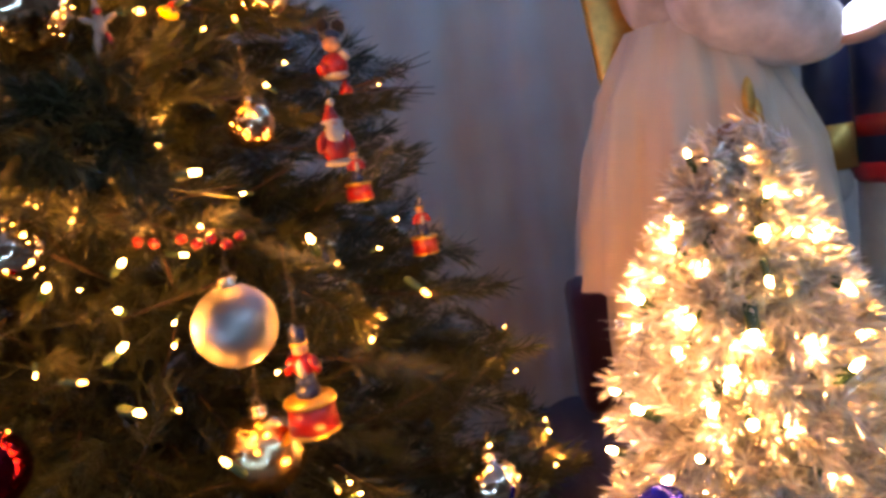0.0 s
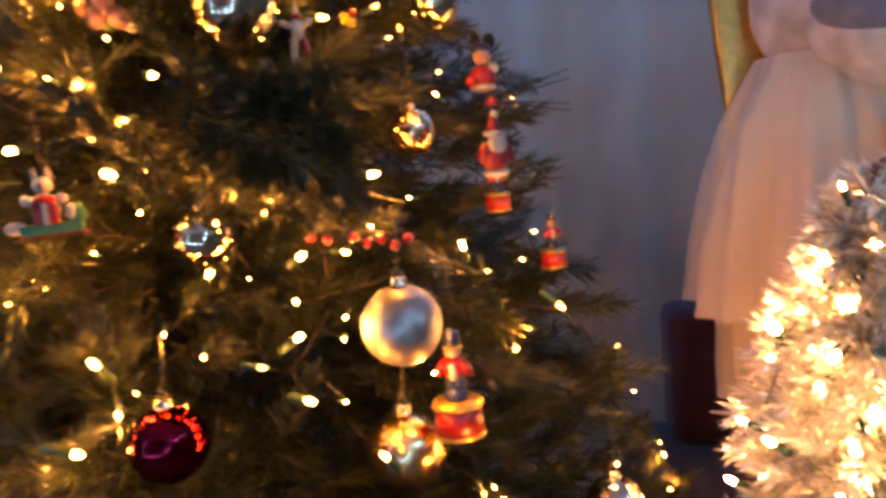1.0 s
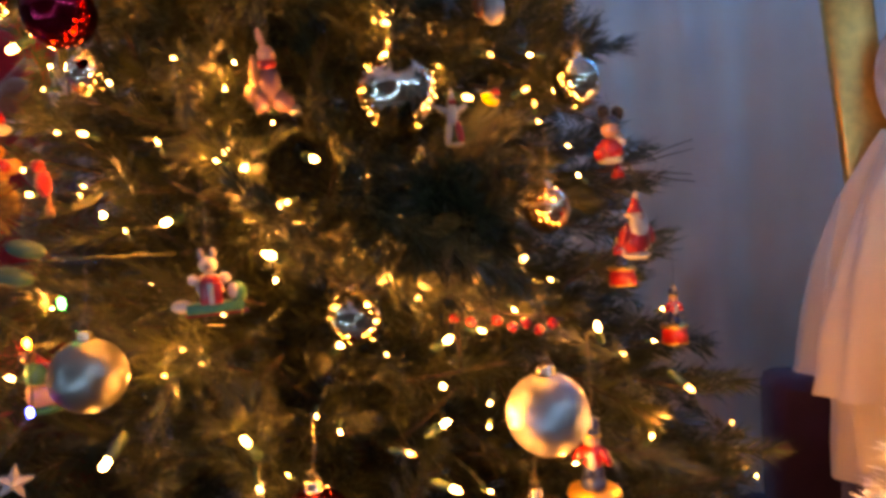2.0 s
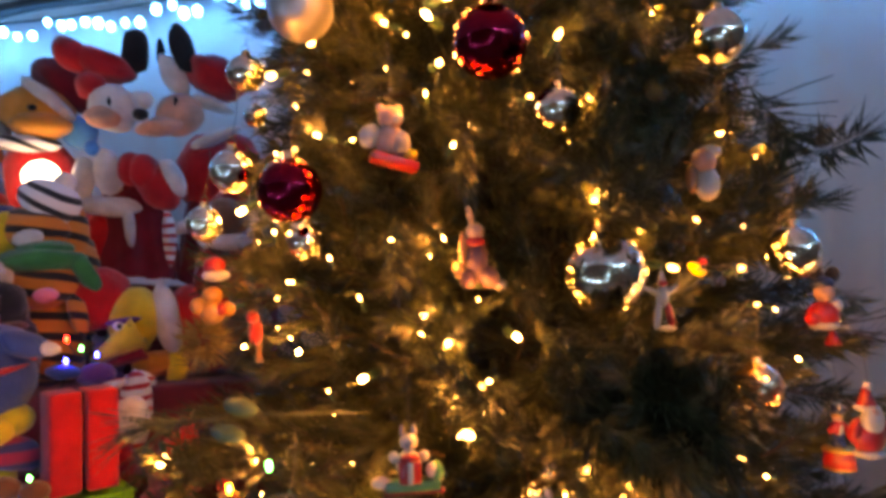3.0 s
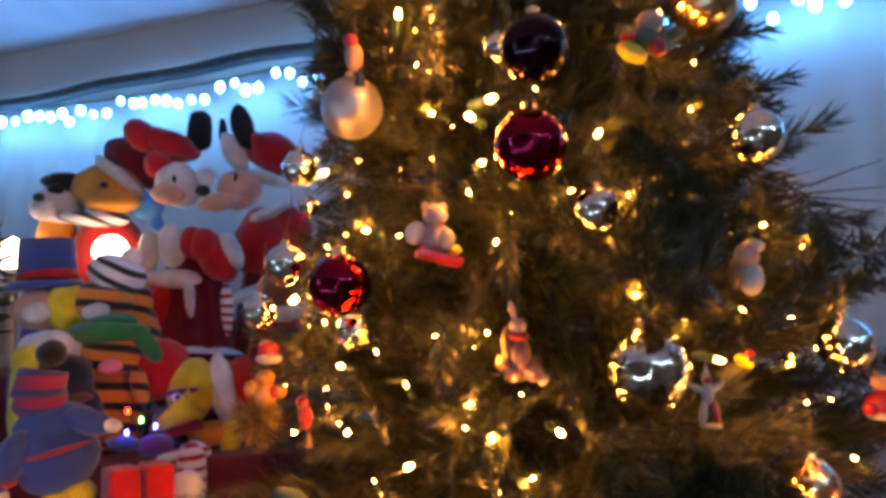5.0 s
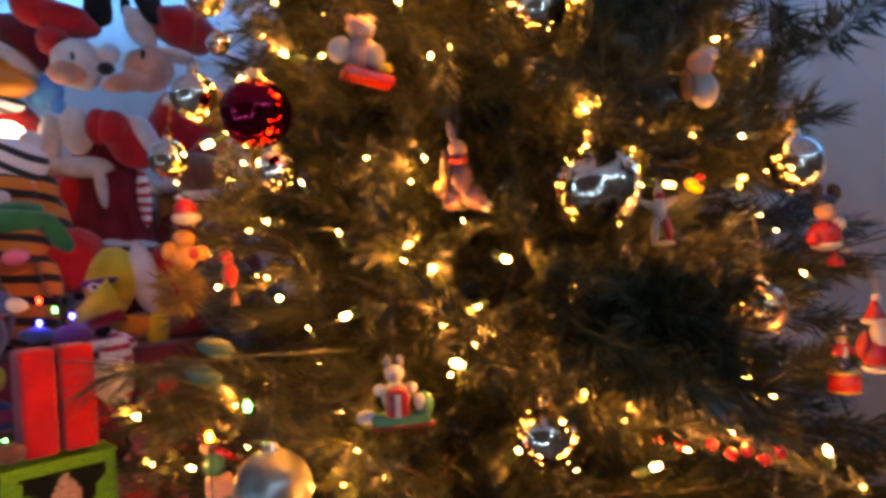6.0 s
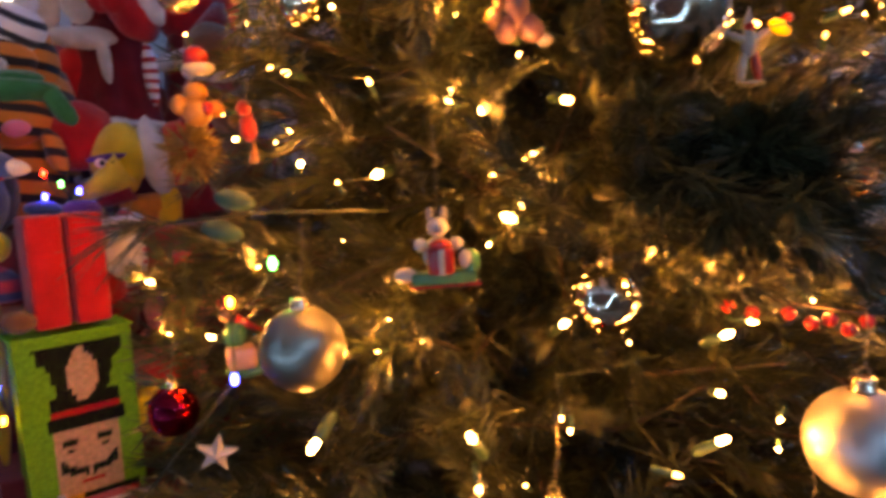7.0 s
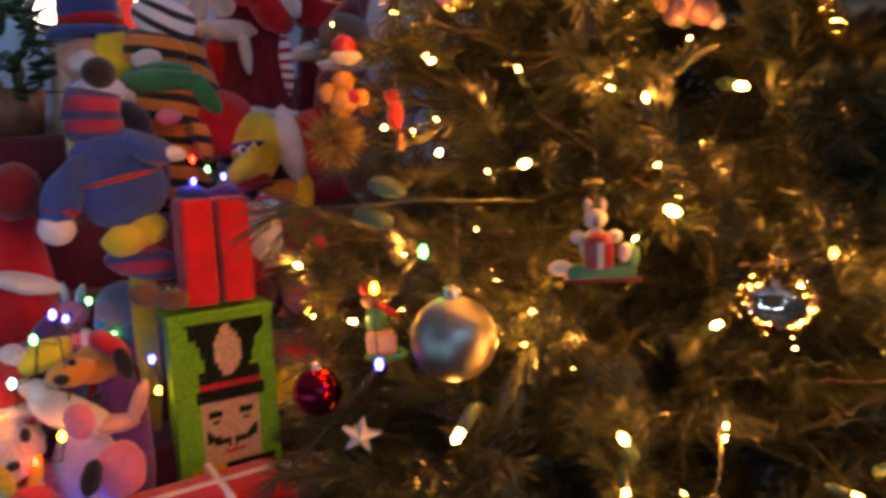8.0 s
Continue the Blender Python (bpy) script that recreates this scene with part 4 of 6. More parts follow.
def long_twig(pts, label, pods=()):
    root = tagged(new("pine_twig"), label, "twig")
    o = Vector(pts[0])
    root.location = o
    bm = bmesh.new()
    P = [Vector(p) - o for p in pts]
    tube(bm, P, 0.0017, 0.0008, 5)
    part("stem", bm, NEEDLE, root)
    tip, d = P[-1], (P[-1] - P[-2]).normalized()
    g = random.Random(9)
    bm = bmesh.new()
    for i in range(46):
        u = (d + Vector((g.gauss(0, 0.45), g.gauss(0, 0.45), g.gauss(-0.1, 0.45)))).normalized()
        a = tip - d * g.uniform(0, 0.05)
        tube(bm, [a, a + u * 0.028, a + u * g.uniform(0.05, 0.075) + Vector((0, 0, -0.006))], 0.0008, 0.0003, 3)
    part("needle_tuft", bm, NEEDLE, root)
    b = bmesh.new()
    ball(b, S(0, 0, 0, 0.016, 0.011, 0.008), sub=3)
    me = mesh_of("leaf", b, LEAF) if pods else None
    for p in pods:
        ob = new("leaf", me)
        ob.parent, ob.location, ob.rotation_euler = root, Vector(p) - o, (0.2, 0.3, 0.6)


def bare_twigs(at, turn, label):
    root = tagged(new("bare_twig"), label, "twig")
    root.matrix_basis = pose(*at, 0, 0, turn)
    g = random.Random(int(at[2] * 1000))
    for i in range(4):
        bm = bmesh.new()
        a, b = g.uniform(-0.25, 0.25), g.uniform(-0.2, 0.3)
        tube(bm, [(-0.10, 0, 0), (-0.04, a * 0.02, b * 0.05), (0.0, a * 0.06, b * 0.12), (0.03, a * 0.08, b * 0.16)], 0.0016, 0.0006, 5)
        part("stem", bm, TWIG, root)


bare_twigs((-0.125, 0.86, 1.445), 5, "thin reddish bare twigs poking out of the tree")
bare_twigs((-0.03, 0.96, 1.185), 0, "thin reddish bare twigs poking out of the tree")
long_twig([(-0.20, 0.66, 1.075), (-0.255, 0.60, 1.10), (-0.31, 0.555, 1.112)], "long pale green pine twig with a tuft of needles")
long_twig([(-0.55, 0.60, 1.13), (-0.63, 0.54, 1.135), (-0.74, 0.50, 1.128)], "long pine twig with pale green felt leaves", [(-0.638, 0.512, 1.147), (-0.646, 0.504, 1.124)])


def mistletoe():
    root = tagged(new("mistletoe_sprig"), "pale green mistletoe leaves hanging high on the tree", "ornament")
    root.location = (-0.434, 0.500, 1.63)
    for rx, ry, rz, x in ((0, 65, 0, 0.012), (0, 115, 20, -0.012), (20, 95, 0, -0.002)):
        bm = bmesh.new()
        ball(bm, S(0.026, 0, 0, 0.026, 0.003, 0.008), sub=3)
        ob = part("leaf", bm, LEAF, root)
        ob.matrix_basis = pose(x, 0, 0, rx, ry, rz)


mistletoe()


# ---------------------------------------------------------------- silver tinsel tree on the side table
def side_table():
    root = tagged(new("side_table"), "low side table under a dark cloth", "table")
    root.location = (0.62, 1.0, 0)
    bm = bmesh.new()
    slab(bm, S(0, 0, 0.455, 1.0, 1.0, 0.03), bevel=0.2)
    part("tabletop", bm, WOOD, root)
    for x in (-0.45, 0.45):
        for y in (-0.45, 0.45):
            bm = bmesh.new()
            slab(bm, S(x, y, 0.22, 0.05, 0.05, 0.44), bevel=0.1)
            part("leg", bm, WOOD, root)
    bm = bmesh.new()
    n = 120
    top = [bm.verts.new((0.52 * max(-1, min(1, 1.3 * math.cos(a))), 0.52 * max(-1, min(1, 1.3 * math.sin(a))), 0.476)) for a in np.linspace(0, math.tau, n, endpoint=False)]
    low = [bm.verts.new((v.co.x * (1.05 + 0.02 * math.sin(i * 0.9)), v.co.y * (1.05 + 0.02 * math.sin(i * 0.9)), 0.12)) for i, v in enumerate(top)]
    bm.faces.new(top)
    for i in range(n):
        bm.faces.new((low[i], low[(i + 1) % n], top[(i + 1) % n], top[i]))
    ob = part("tablecloth", bm, CLOTH_DARK)
    ob.location = root.location
    tagged(ob, "dark plum cloth spread over the side table", "tablecloth")


side_table()


def silver_tree():
    root = tagged(new("tabletop_tree"), "small silver tinsel tree with bright lamps on the side table", "christmas tree")
    root.location = (0.320, 0.80, 0.478)
    H = 0.575
    rad = lambda z: float(np.interp(z, [0, 0.06, 0.28, 0.38, 0.50, H], [0.168, 0.172, 0.154, 0.122, 0.066, 0.008]))
    bm = bmesh.new()
    tube(bm, [(0, 0, 0), (0, 0, H - 0.01)], 0.011, 0.004, 8)
    part("trunk", bm, WOOD, root)
    sp = [sprig_arrays(0.10, 80, 0.034, 0.0040, 300 + i) for i in range(6)]
    V, F, n = [], [], 0
    g = random.Random(31)
    for i in range(820):
        z = 0.03 + (H - 0.04) * g.random() ** 0.95
        a = g.uniform(0, math.tau)
        r = rad(z) * (1 - 0.55 * g.random() ** 2)
        d = Vector((math.cos(a), math.sin(a), g.gauss(0.15, 0.35))).normalized()
        tip = Vector((r * math.cos(a), r * math.sin(a), z))
        k = g.randrange(6)
        V.append(sp[k][0] @ rotation_to(d, g.uniform(0, 6)).T + np.array(tip - d * 0.095))
        F.append(sp[k][1] + n)
        n += len(sp[k][0])
    ob = new("tinsel_needles", array_mesh("tinsel_needles", np.concatenate(V), np.concatenate(F), TINSEL))
    ob.parent = root
    tagged(ob, "", "", "", "stuff")
    lights = tagged(new("string_lights"), "bright warm mini lamps wound round the silver tree", "string lights")
    lights.location = root.location
    me = BULB.copy()
    me.materials.clear()
    me.materials.append(WARM_HOT)
    pts = []
    for i in range(58):
        z = 0.06 + (H - 0.08) * (i + 0.5) / 58
        a = -math.pi / 2 + math.radians(g.uniform(-118, 118))
        r = rad(z) * g.uniform(0.86, 1.03)
        pts.append(Vector((r * math.cos(a), r * math.sin(a), z)))
    # extra lamps inside the tree, added only to brighten the tinsel
    for i in range(46):
        z = 0.05 + (H - 0.12) * g.random()
        a, r = g.uniform(0, math.tau), rad(z) * g.uniform(0.35, 0.7)
        pts.append(Vector((r * math.cos(a), r * math.sin(a), z)))
    pts.append(Vector((-0.055, -0.03, H - 0.015)))
    for p in pts:
        d = Vector((p.x, p.y, g.gauss(0, 0.08))).normalized()
        ob = new("bulb", me)
        ob.parent = lights
        s = 1.5 + 1.9 * g.random() ** 2
        ob.matrix_basis = Matrix.Translation(p) @ d.to_track_quat("Z", "Y").to_matrix().to_4x4() @ Matrix.Diagonal((s, s, s, 1))
        so = new("socket", BULB_SOCKET)
        so.parent = ob
    bm = bmesh.new()
    pts.sort(key=lambda p: (round(p.z * 14), math.atan2(p.y, p.x)))
    tube(bm, [Vector((p.x * k, p.y * k, p.z)) for p in pts for k in (0.9,)], 0.0009, 0.0009, 4)
    part("wire", bm, WIRE, lights)
    bm = bmesh.new()
    lathe(bm, [(0.0001, 0.0), (0.014, 0.004), (0.017, 0.016), (0.012, 0.03), (0.0001, 0.036)], 14, wobble=lambda a, z: 0.12 * math.sin(5 * a + z * 200))
    ob = part("tip", bm, BROWN, root)
    ob.location = (0.005, 0, H - 0.02)


silver_tree()


def angel():
    """A large cloth angel: one plain form of skirt, bodice, sleeve, wing and lit torch."""
    bm = bmesh.new()
    folds = lambda a, z: (0.15 * math.sin(a * 9 + 2.0 * math.sin(z * 6)) + 0.09 * math.sin(a * 21 + 3 * z) + 0.16 * noise.noise((a * 2, z * 7, 1))) * (1.05 - z * 1.2)
    lathe(bm, [(0.196, 0.165), (0.192, 0.18), (0.186, 0.26), (0.170, 0.36), (0.138, 0.46), (0.10, 0.53), (0.085, 0.56)], 110, 0, folds)
    lathe(bm, [(0.140, 0.0), (0.150, 0.06), (0.158, 0.14), (0.150, 0.26), (0.12, 0.40), (0.08, 0.52)], 96, 0, lambda a, z: folds(a + 0.7, z) * 0.8)
    lathe(bm, [(0.09, 0.02), (0.12, 0.25), (0.10, 0.44), (0.07, 0.53)], 60, 0, lambda a, z: 0.05 * math.sin(a * 7))
    ball(bm, S(0, 0, 0.64, 0.10, 0.08, 0.12), 1, 4)
    ball(bm, S(0, 0, 0.80, 0.055, 0.06, 0.07), 3, 3)
    ball(bm, S(0.07, -0.10, 0.545, 0.135, 0.08, 0.065, 0, 24, 0), 1, 4)
    ball(bm, S(0.03, -0.13, 0.585, 0.10, 0.05, 0.04, 0, 20, 0), 5, 4)
    ball(bm, S(0.21, -0.14, 0.50, 0.05, 0.018, 0.016, 0, -14, 0), 3, 3)
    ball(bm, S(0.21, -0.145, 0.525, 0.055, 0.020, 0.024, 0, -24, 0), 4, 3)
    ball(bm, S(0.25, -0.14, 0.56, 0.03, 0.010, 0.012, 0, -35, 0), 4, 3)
    for s in (-1, 1):
        slab(bm, S(s * 0.105, 0.05, 0.60, 0.075, 0.022, 0.42, 0, s * 6, 0), 2, 0.3)
    for x, z in ((0.02, 0.43), (0.03, 0.40), (0.025, 0.36)):
        ball(bm, S(x, -0.165, z, 0.009, 0.008, 0.030), 2, 2)
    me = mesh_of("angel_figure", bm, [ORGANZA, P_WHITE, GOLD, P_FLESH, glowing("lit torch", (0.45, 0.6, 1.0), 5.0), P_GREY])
    ob = new("angel_figure", me)
    ob.matrix_basis = pose(0.405, 1.14, 0.66, 0, 0, 0)
    return tagged(ob, "cloth angel in a sheer cream dress with gold wings", "figurine")


angel()


def pedestal(name, label, x, y, z0, z1, w, d, mat, category):
    bm = bmesh.new()
    slab(bm, S(0, 0, (z1 - z0) / 2, w, d, z1 - z0), bevel=0.22)
    ob = part(name, bm, mat)
    ob.location = (x, y, z0)
    return tagged(ob, label, category)


pedestal("angel_stand", "dark box under the cloth angel", 0.45, 1.14, 0.476, 0.66, 0.34, 0.30, CLOTH_DARK, "stand")
pedestal("velvet_box", "tall dark plum velvet box with rounded corners", 0.36, 1.44, 0.476, 0.765, 0.30, 0.12, CLOTH_DARK, "box")


def nutcracker():
    """A large painted wooden soldier, one plain form."""
    pcs = [("y", 0, 0, 0, 0.02, 0.085, 0.075, 0.04), ("y", 1, -0.035, 0, 0.18, 0.032, 0.034, 0.30), ("y", 1, 0.035, 0, 0.18, 0.032, 0.034, 0.30), ("e", 2, 0, 0, 0.345, 0.072, 0.060, 0.03),
           ("y", 0, 0, 0, 0.46, 0.068, 0.058, 0.24), ("y", 3, 0, 0, 0.40, 0.071, 0.061, 0.03), ("y", 0, -0.098, 0, 0.48, 0.026, 0.026, 0.20), ("y", 0, 0.098, 0, 0.48, 0.026, 0.026, 0.20), ("y", 4, -0.098, 0, 0.385, 0.0275, 0.0275, 0.065),
           ("y", 4, 0.098, 0, 0.385, 0.0275, 0.0275, 0.065), ("y", 4, -0.098, 0, 0.575, 0.028, 0.028, 0.03), ("y", 4, 0.098, 0, 0.575, 0.028, 0.028, 0.03), ("e", 1, -0.098, 0, 0.335, 0.022, 0.022, 0.028), ("e", 1, 0.098, 0, 0.335, 0.022, 0.022, 0.028),
           ("e", 4, -0.02, -0.058, 0.57, 0.008, 0.006, 0.008), ("e", 4, -0.02, -0.058, 0.54, 0.008, 0.006, 0.008), ("e", 4, -0.02, -0.058, 0.51, 0.008, 0.006, 0.008),
           ("e", 5, 0, 0, 0.63, 0.05, 0.048, 0.06), ("y", 3, 0, 0, 0.72, 0.055, 0.055, 0.10), ("y", 4, 0, 0, 0.675, 0.058, 0.058, 0.02)]
    return toy("nutcracker_figure", "tall painted wooden nutcracker in dark blue with gold cuffs", "figurine", (0.745, 1.12, 0.478), 0, pcs, [NAVY, WHITE, P_RED, RED, GOLD, PINK], "", 1.36)


nutcracker()
toy("gift_bag", "blue glossy bundle under the silver tree", "ornament", (0.175, 0.70, 0.478), 0,
    [("e", 0, 0, 0, 0.11, 0.055, 0.05, 0.11)], [surface("blue foil", (0.02, 0.02, 0.5), rough=0.2, metal=0.6, vary=0.3, scale=30, bump=0.4, bump_scale=60)], "", 1.0)


# ---------------------------------------------------------------- toy display
def stand_point(u, d, z):
    """A place on the display: u to the right and d away, as seen from before the tree."""
    return (-0.25 + 0.72 * u - 0.694 * d, 0.0 + 0.694 * u + 0.72 * d, z)


def display():
    root = tagged(new("display_stand"), "stepped display stand under dark red cloth, crowded with soft toys", "stand")
    root.matrix_basis = pose(-0.25, 0, 0, 0, 0, 43.9)
    for u0, u1, d0, d1, z in ((-1.3, -0.142, 0.80, 0.97, 0.75), (-1.3, -0.142, 0.97, 1.07, 0.83), (-1.3, -0.142, 1.07, 1.17, 0.90), (-1.3, -0.142, 1.17, 1.28, 0.985), (-0.138, 0.02, 0.80, 1.03, 0.735), (-0.138, -0.06, 1.03, 1.28, 0.985),
                              (-1.4, 0.20, 1.28, 1.50, 1.085), (-1.45, 0.26, 1.50, 2.0, 1.235)):
        bm = bmesh.new()
        slab(bm, S((u0 + u1) / 2, (d0 + d1) / 2, z / 2, u1 - u0, d1 - d0 - 0.004, z), bevel=0.04)
        part("step", bm, CLOTH, root)


display()


FORMS = {"e": lambda bm: ball(bm, Matrix(), 0, 3), "c": lambda bm: cone(bm, Matrix(), 0, 1, 0.25), "y": lambda bm: cone(bm, Matrix(), 0, 1, 0.92, 28), "d": lambda bm: skirt(bm, Matrix(), 0)}
SEATS = []


def soft(label, at, turn, pieces, mats, size=1.0, lean=0):
    """A stuffed toy: each sewn piece is a part. pieces: (part, form, material index, x, y, z, a, b, c, tilt) in a frame whose -y looks ahead."""
    root = tagged(new("plush_toy"), label, "soft toy", "soft toys")
    root.matrix_basis = pose(*at, 0, lean, turn) @ Matrix.Diagonal((size, size, size, 1))
    SEATS.append((at[0], at[1]))
    for name, form, mi, x, y, z, a, b, c, tilt in pieces:
        bm = bmesh.new()
        FORMS[form](bm)
        bm.normal_update()
        seed = Vector((x * 31, y * 17, z * 23 + len(SEATS)))
        soften = 0.0 if form == "y" else 0.16 if max(a, b, c) * size > 0.02 else 0.05
        for v in bm.verts:
            v.co += v.normal * (soften * noise.noise(v.co * 1.3 + seed) + soften * 0.28 * noise.noise(v.co * 5 + seed))
        bm.transform(S(x, y, z, a, b, c, 0, tilt, 0))
        part(name, bm, mats[mi], root)
    return root


soft("soft toy in a dark red dress and red bonnet", (-1.381, 1.132, 1.237), 44, [
    ("dress", "d", 0, -0.002, 0.000, 0.130, 0.103, 0.082, 0.256, 0),
    ("bodice", "e", 0, 0.002, -0.000, 0.240, 0.052, 0.042, 0.052, -3),
    ("hem", "d", 1, 0.001, -0.004, 0.042, 0.112, 0.090, 0.032, 4),
    ("dress_panel", "e", 5, -0.068, -0.040, 0.108, 0.034, 0.020, 0.065, 6),
    ("peplum", "e", 1, -0.042, -0.070, 0.184, 0.058, 0.026, 0.021, 3),
    ("apron_tie", "e", 1, -0.008, -0.080, 0.150, 0.011, 0.009, 0.049, -5),
    ("arm", "e", 1, -0.093, -0.050, 0.241, 0.023, 0.023, 0.051, 4),
    ("arm", "e", 1, -0.046, -0.075, 0.255, 0.027, 0.027, 0.048, -7),
    ("mitten", "e", 5, -0.002, -0.090, 0.260, 0.029, 0.023, 0.033, -3),
    ("head", "e", 1, -0.037, -0.030, 0.397, 0.048, 0.043, 0.052, 5),
    ("cheek", "e", 3, -0.057, -0.065, 0.367, 0.034, 0.024, 0.023, 6),
    ("eye", "e", 4, -0.043, -0.085, 0.397, 0.004, 0.003, 0.009, -4),
    ("ear", "e", 4, 0.006, -0.000, 0.532, 0.030, 0.012, 0.053, -0),
    ("bonnet", "e", 5, -0.064, -0.010, 0.492, 0.071, 0.050, 0.033, 18),
    ("bonnet_brim", "e", 5, -0.112, -0.020, 0.504, 0.044, 0.031, 0.033, 38),
    ("bonnet_side", "e", 5, -0.079, -0.030, 0.440, 0.030, 0.027, 0.030, 16),
    ("cuff", "e", 2, -0.075, -0.080, 0.301, 0.014, 0.011, 0.016, -4),
], [P_MAROON, P_WHITE, P_SKY, P_FLESH, P_BLACK, P_RED])
soft("soft toy in a red coat and santa hat with white trim", (-1.277, 1.260, 1.237), 44, [
    ("skirt", "d", 1, -0.002, 0.000, 0.115, 0.090, 0.072, 0.226, 0),
    ("coat", "e", 0, 0.002, -0.000, 0.269, 0.086, 0.065, 0.088, 4),
    ("coat_hem", "e", 2, -0.020, -0.050, 0.158, 0.083, 0.041, 0.019, -15),
    ("sleeve", "e", 0, -0.117, -0.100, 0.229, 0.041, 0.037, 0.054, -31),
    ("sleeve", "e", 0, 0.051, -0.020, 0.302, 0.046, 0.041, 0.061, 18),
    ("cuff", "e", 2, -0.086, -0.120, 0.243, 0.020, 0.020, 0.045, -27),
    ("mitten", "e", 0, -0.144, -0.120, 0.255, 0.029, 0.026, 0.035, -3),
    ("head", "e", 3, -0.069, -0.050, 0.392, 0.050, 0.045, 0.048, -3),
    ("muzzle", "e", 3, -0.114, -0.090, 0.353, 0.046, 0.028, 0.020, -9),
    ("snout", "e", 2, -0.143, -0.080, 0.411, 0.021, 0.019, 0.021, -3),
    ("nose", "e", 4, -0.149, -0.110, 0.373, 0.016, 0.014, 0.013, -3),
    ("eye", "e", 4, -0.080, -0.090, 0.410, 0.005, 0.003, 0.012, -3),
    ("hat_trim", "e", 2, -0.083, -0.035, 0.481, 0.026, 0.021, 0.048, -29),
    ("hat_trim", "e", 2, -0.006, -0.050, 0.420, 0.050, 0.030, 0.015, 18),
    ("hat", "e", 0, 0.009, -0.035, 0.483, 0.069, 0.055, 0.046, 26),
    ("ear", "e", 4, -0.064, -0.050, 0.537, 0.026, 0.011, 0.055, -15),
    ("ear", "e", 4, -0.107, 0.000, 0.539, 0.010, 0.008, 0.031, -3),
    ("collar", "e", 2, 0.002, -0.060, 0.344, 0.060, 0.030, 0.014, -26),
    ("scarf", "e", 5, -0.095, -0.090, 0.118, 0.013, 0.008, 0.058, -3),
], [P_RED, P_MAROON, P_WHITE, P_FLESH, P_BLACK, P_CANDY])
soft("soft toy with an orange head, maroon santa hat and red body", (-1.583, 1.076, 1.237), 46, [
    ("body", "e", 3, -0.003, 0.000, 0.178, 0.098, 0.079, 0.176, 0),
    ("lower_body", "e", 3, 0.003, -0.000, 0.150, 0.104, 0.083, 0.104, -4),
    ("scarf", "e", 4, -0.026, -0.059, 0.325, 0.070, 0.042, 0.017, -0),
    ("head", "e", 0, -0.007, -0.020, 0.402, 0.074, 0.063, 0.058, -4),
    ("muzzle", "e", 0, 0.005, -0.070, 0.363, 0.058, 0.041, 0.029, -0),
    ("eye", "e", 6, -0.009, -0.105, 0.393, 0.009, 0.005, 0.007, -4),
    ("hat", "e", 1, 0.047, -0.002, 0.472, 0.078, 0.054, 0.045, 38),
    ("hat_trim", "e", 2, 0.015, -0.051, 0.426, 0.066, 0.046, 0.017, 40),
    ("ear", "e", 5, 0.074, -0.023, 0.364, 0.039, 0.031, 0.039, -4),
], [P_ORANGE, P_MAROON, P_WHITE, P_RED, P_STRIPE, P_SKY, P_BLACK])
soft("white dog soft toy with dark ears", (-1.678, 1.013, 1.237), 50, [
    ("body", "e", 0, 0.003, -0.000, 0.160, 0.071, 0.057, 0.158, 0),
    ("chest", "e", 2, -0.002, -0.020, 0.300, 0.042, 0.034, 0.049, -5),
    ("head", "e", 0, -0.001, -0.030, 0.358, 0.054, 0.048, 0.042, 5),
    ("snout", "e", 0, -0.021, -0.078, 0.343, 0.030, 0.027, 0.025, 15),
    ("ear", "e", 1, 0.012, -0.031, 0.417, 0.049, 0.030, 0.021, -1),
    ("nose", "e", 1, -0.033, -0.097, 0.366, 0.012, 0.011, 0.010, -5),
    ("ear", "e", 1, -0.006, -0.060, 0.385, 0.016, 0.010, 0.023, 15),
], [P_WHITE, P_BLACK, P_ORANGE])
soft("tiger soft toy in a black and white striped knit hat", (-1.388, 0.931, 1.087), 48, [
    ("body", "e", 0, 0.021, -0.001, 0.154, 0.069, 0.056, 0.152, 0),
    ("head", "e", 0, -0.019, -0.029, 0.279, 0.059, 0.047, 0.044, 2),
    ("hat", "e", 1, 0.006, -0.031, 0.332, 0.055, 0.044, 0.039, 24),
    ("bobble", "e", 2, 0.029, -0.032, 0.368, 0.020, 0.020, 0.019, -4),
    ("arm", "e", 0, 0.039, -0.023, 0.269, 0.029, 0.026, 0.068, 2),
    ("muzzle", "e", 2, -0.027, -0.078, 0.261, 0.023, 0.016, 0.017, -4),
], [P_TIGER, P_STRIPE, P_WHITE])
soft("tiger soft toy in a green felt hat and scarf", (-1.342, 0.892, 1.087), 46, [
    ("body", "e", 0, 0.004, -0.000, 0.086, 0.059, 0.047, 0.084, 0),
    ("head", "e", 0, -0.002, -0.030, 0.179, 0.058, 0.046, 0.043, -4),
    ("hat", "e", 1, -0.006, -0.030, 0.221, 0.071, 0.050, 0.024, -0),
    ("hat_crown", "e", 1, -0.003, -0.020, 0.239, 0.047, 0.038, 0.019, -4),
    ("scarf_end", "e", 1, 0.063, -0.052, 0.197, 0.017, 0.013, 0.037, -32),
    ("bag", "e", 2, 0.086, -0.023, 0.150, 0.052, 0.036, 0.058, 6),
    ("muzzle", "e", 3, 0.004, -0.090, 0.161, 0.020, 0.012, 0.013, -4),
    ("arm", "e", 0, 0.050, -0.062, 0.125, 0.016, 0.015, 0.037, -14),
], [P_TIGER, P_GREEN, P_RED, P_PINK])
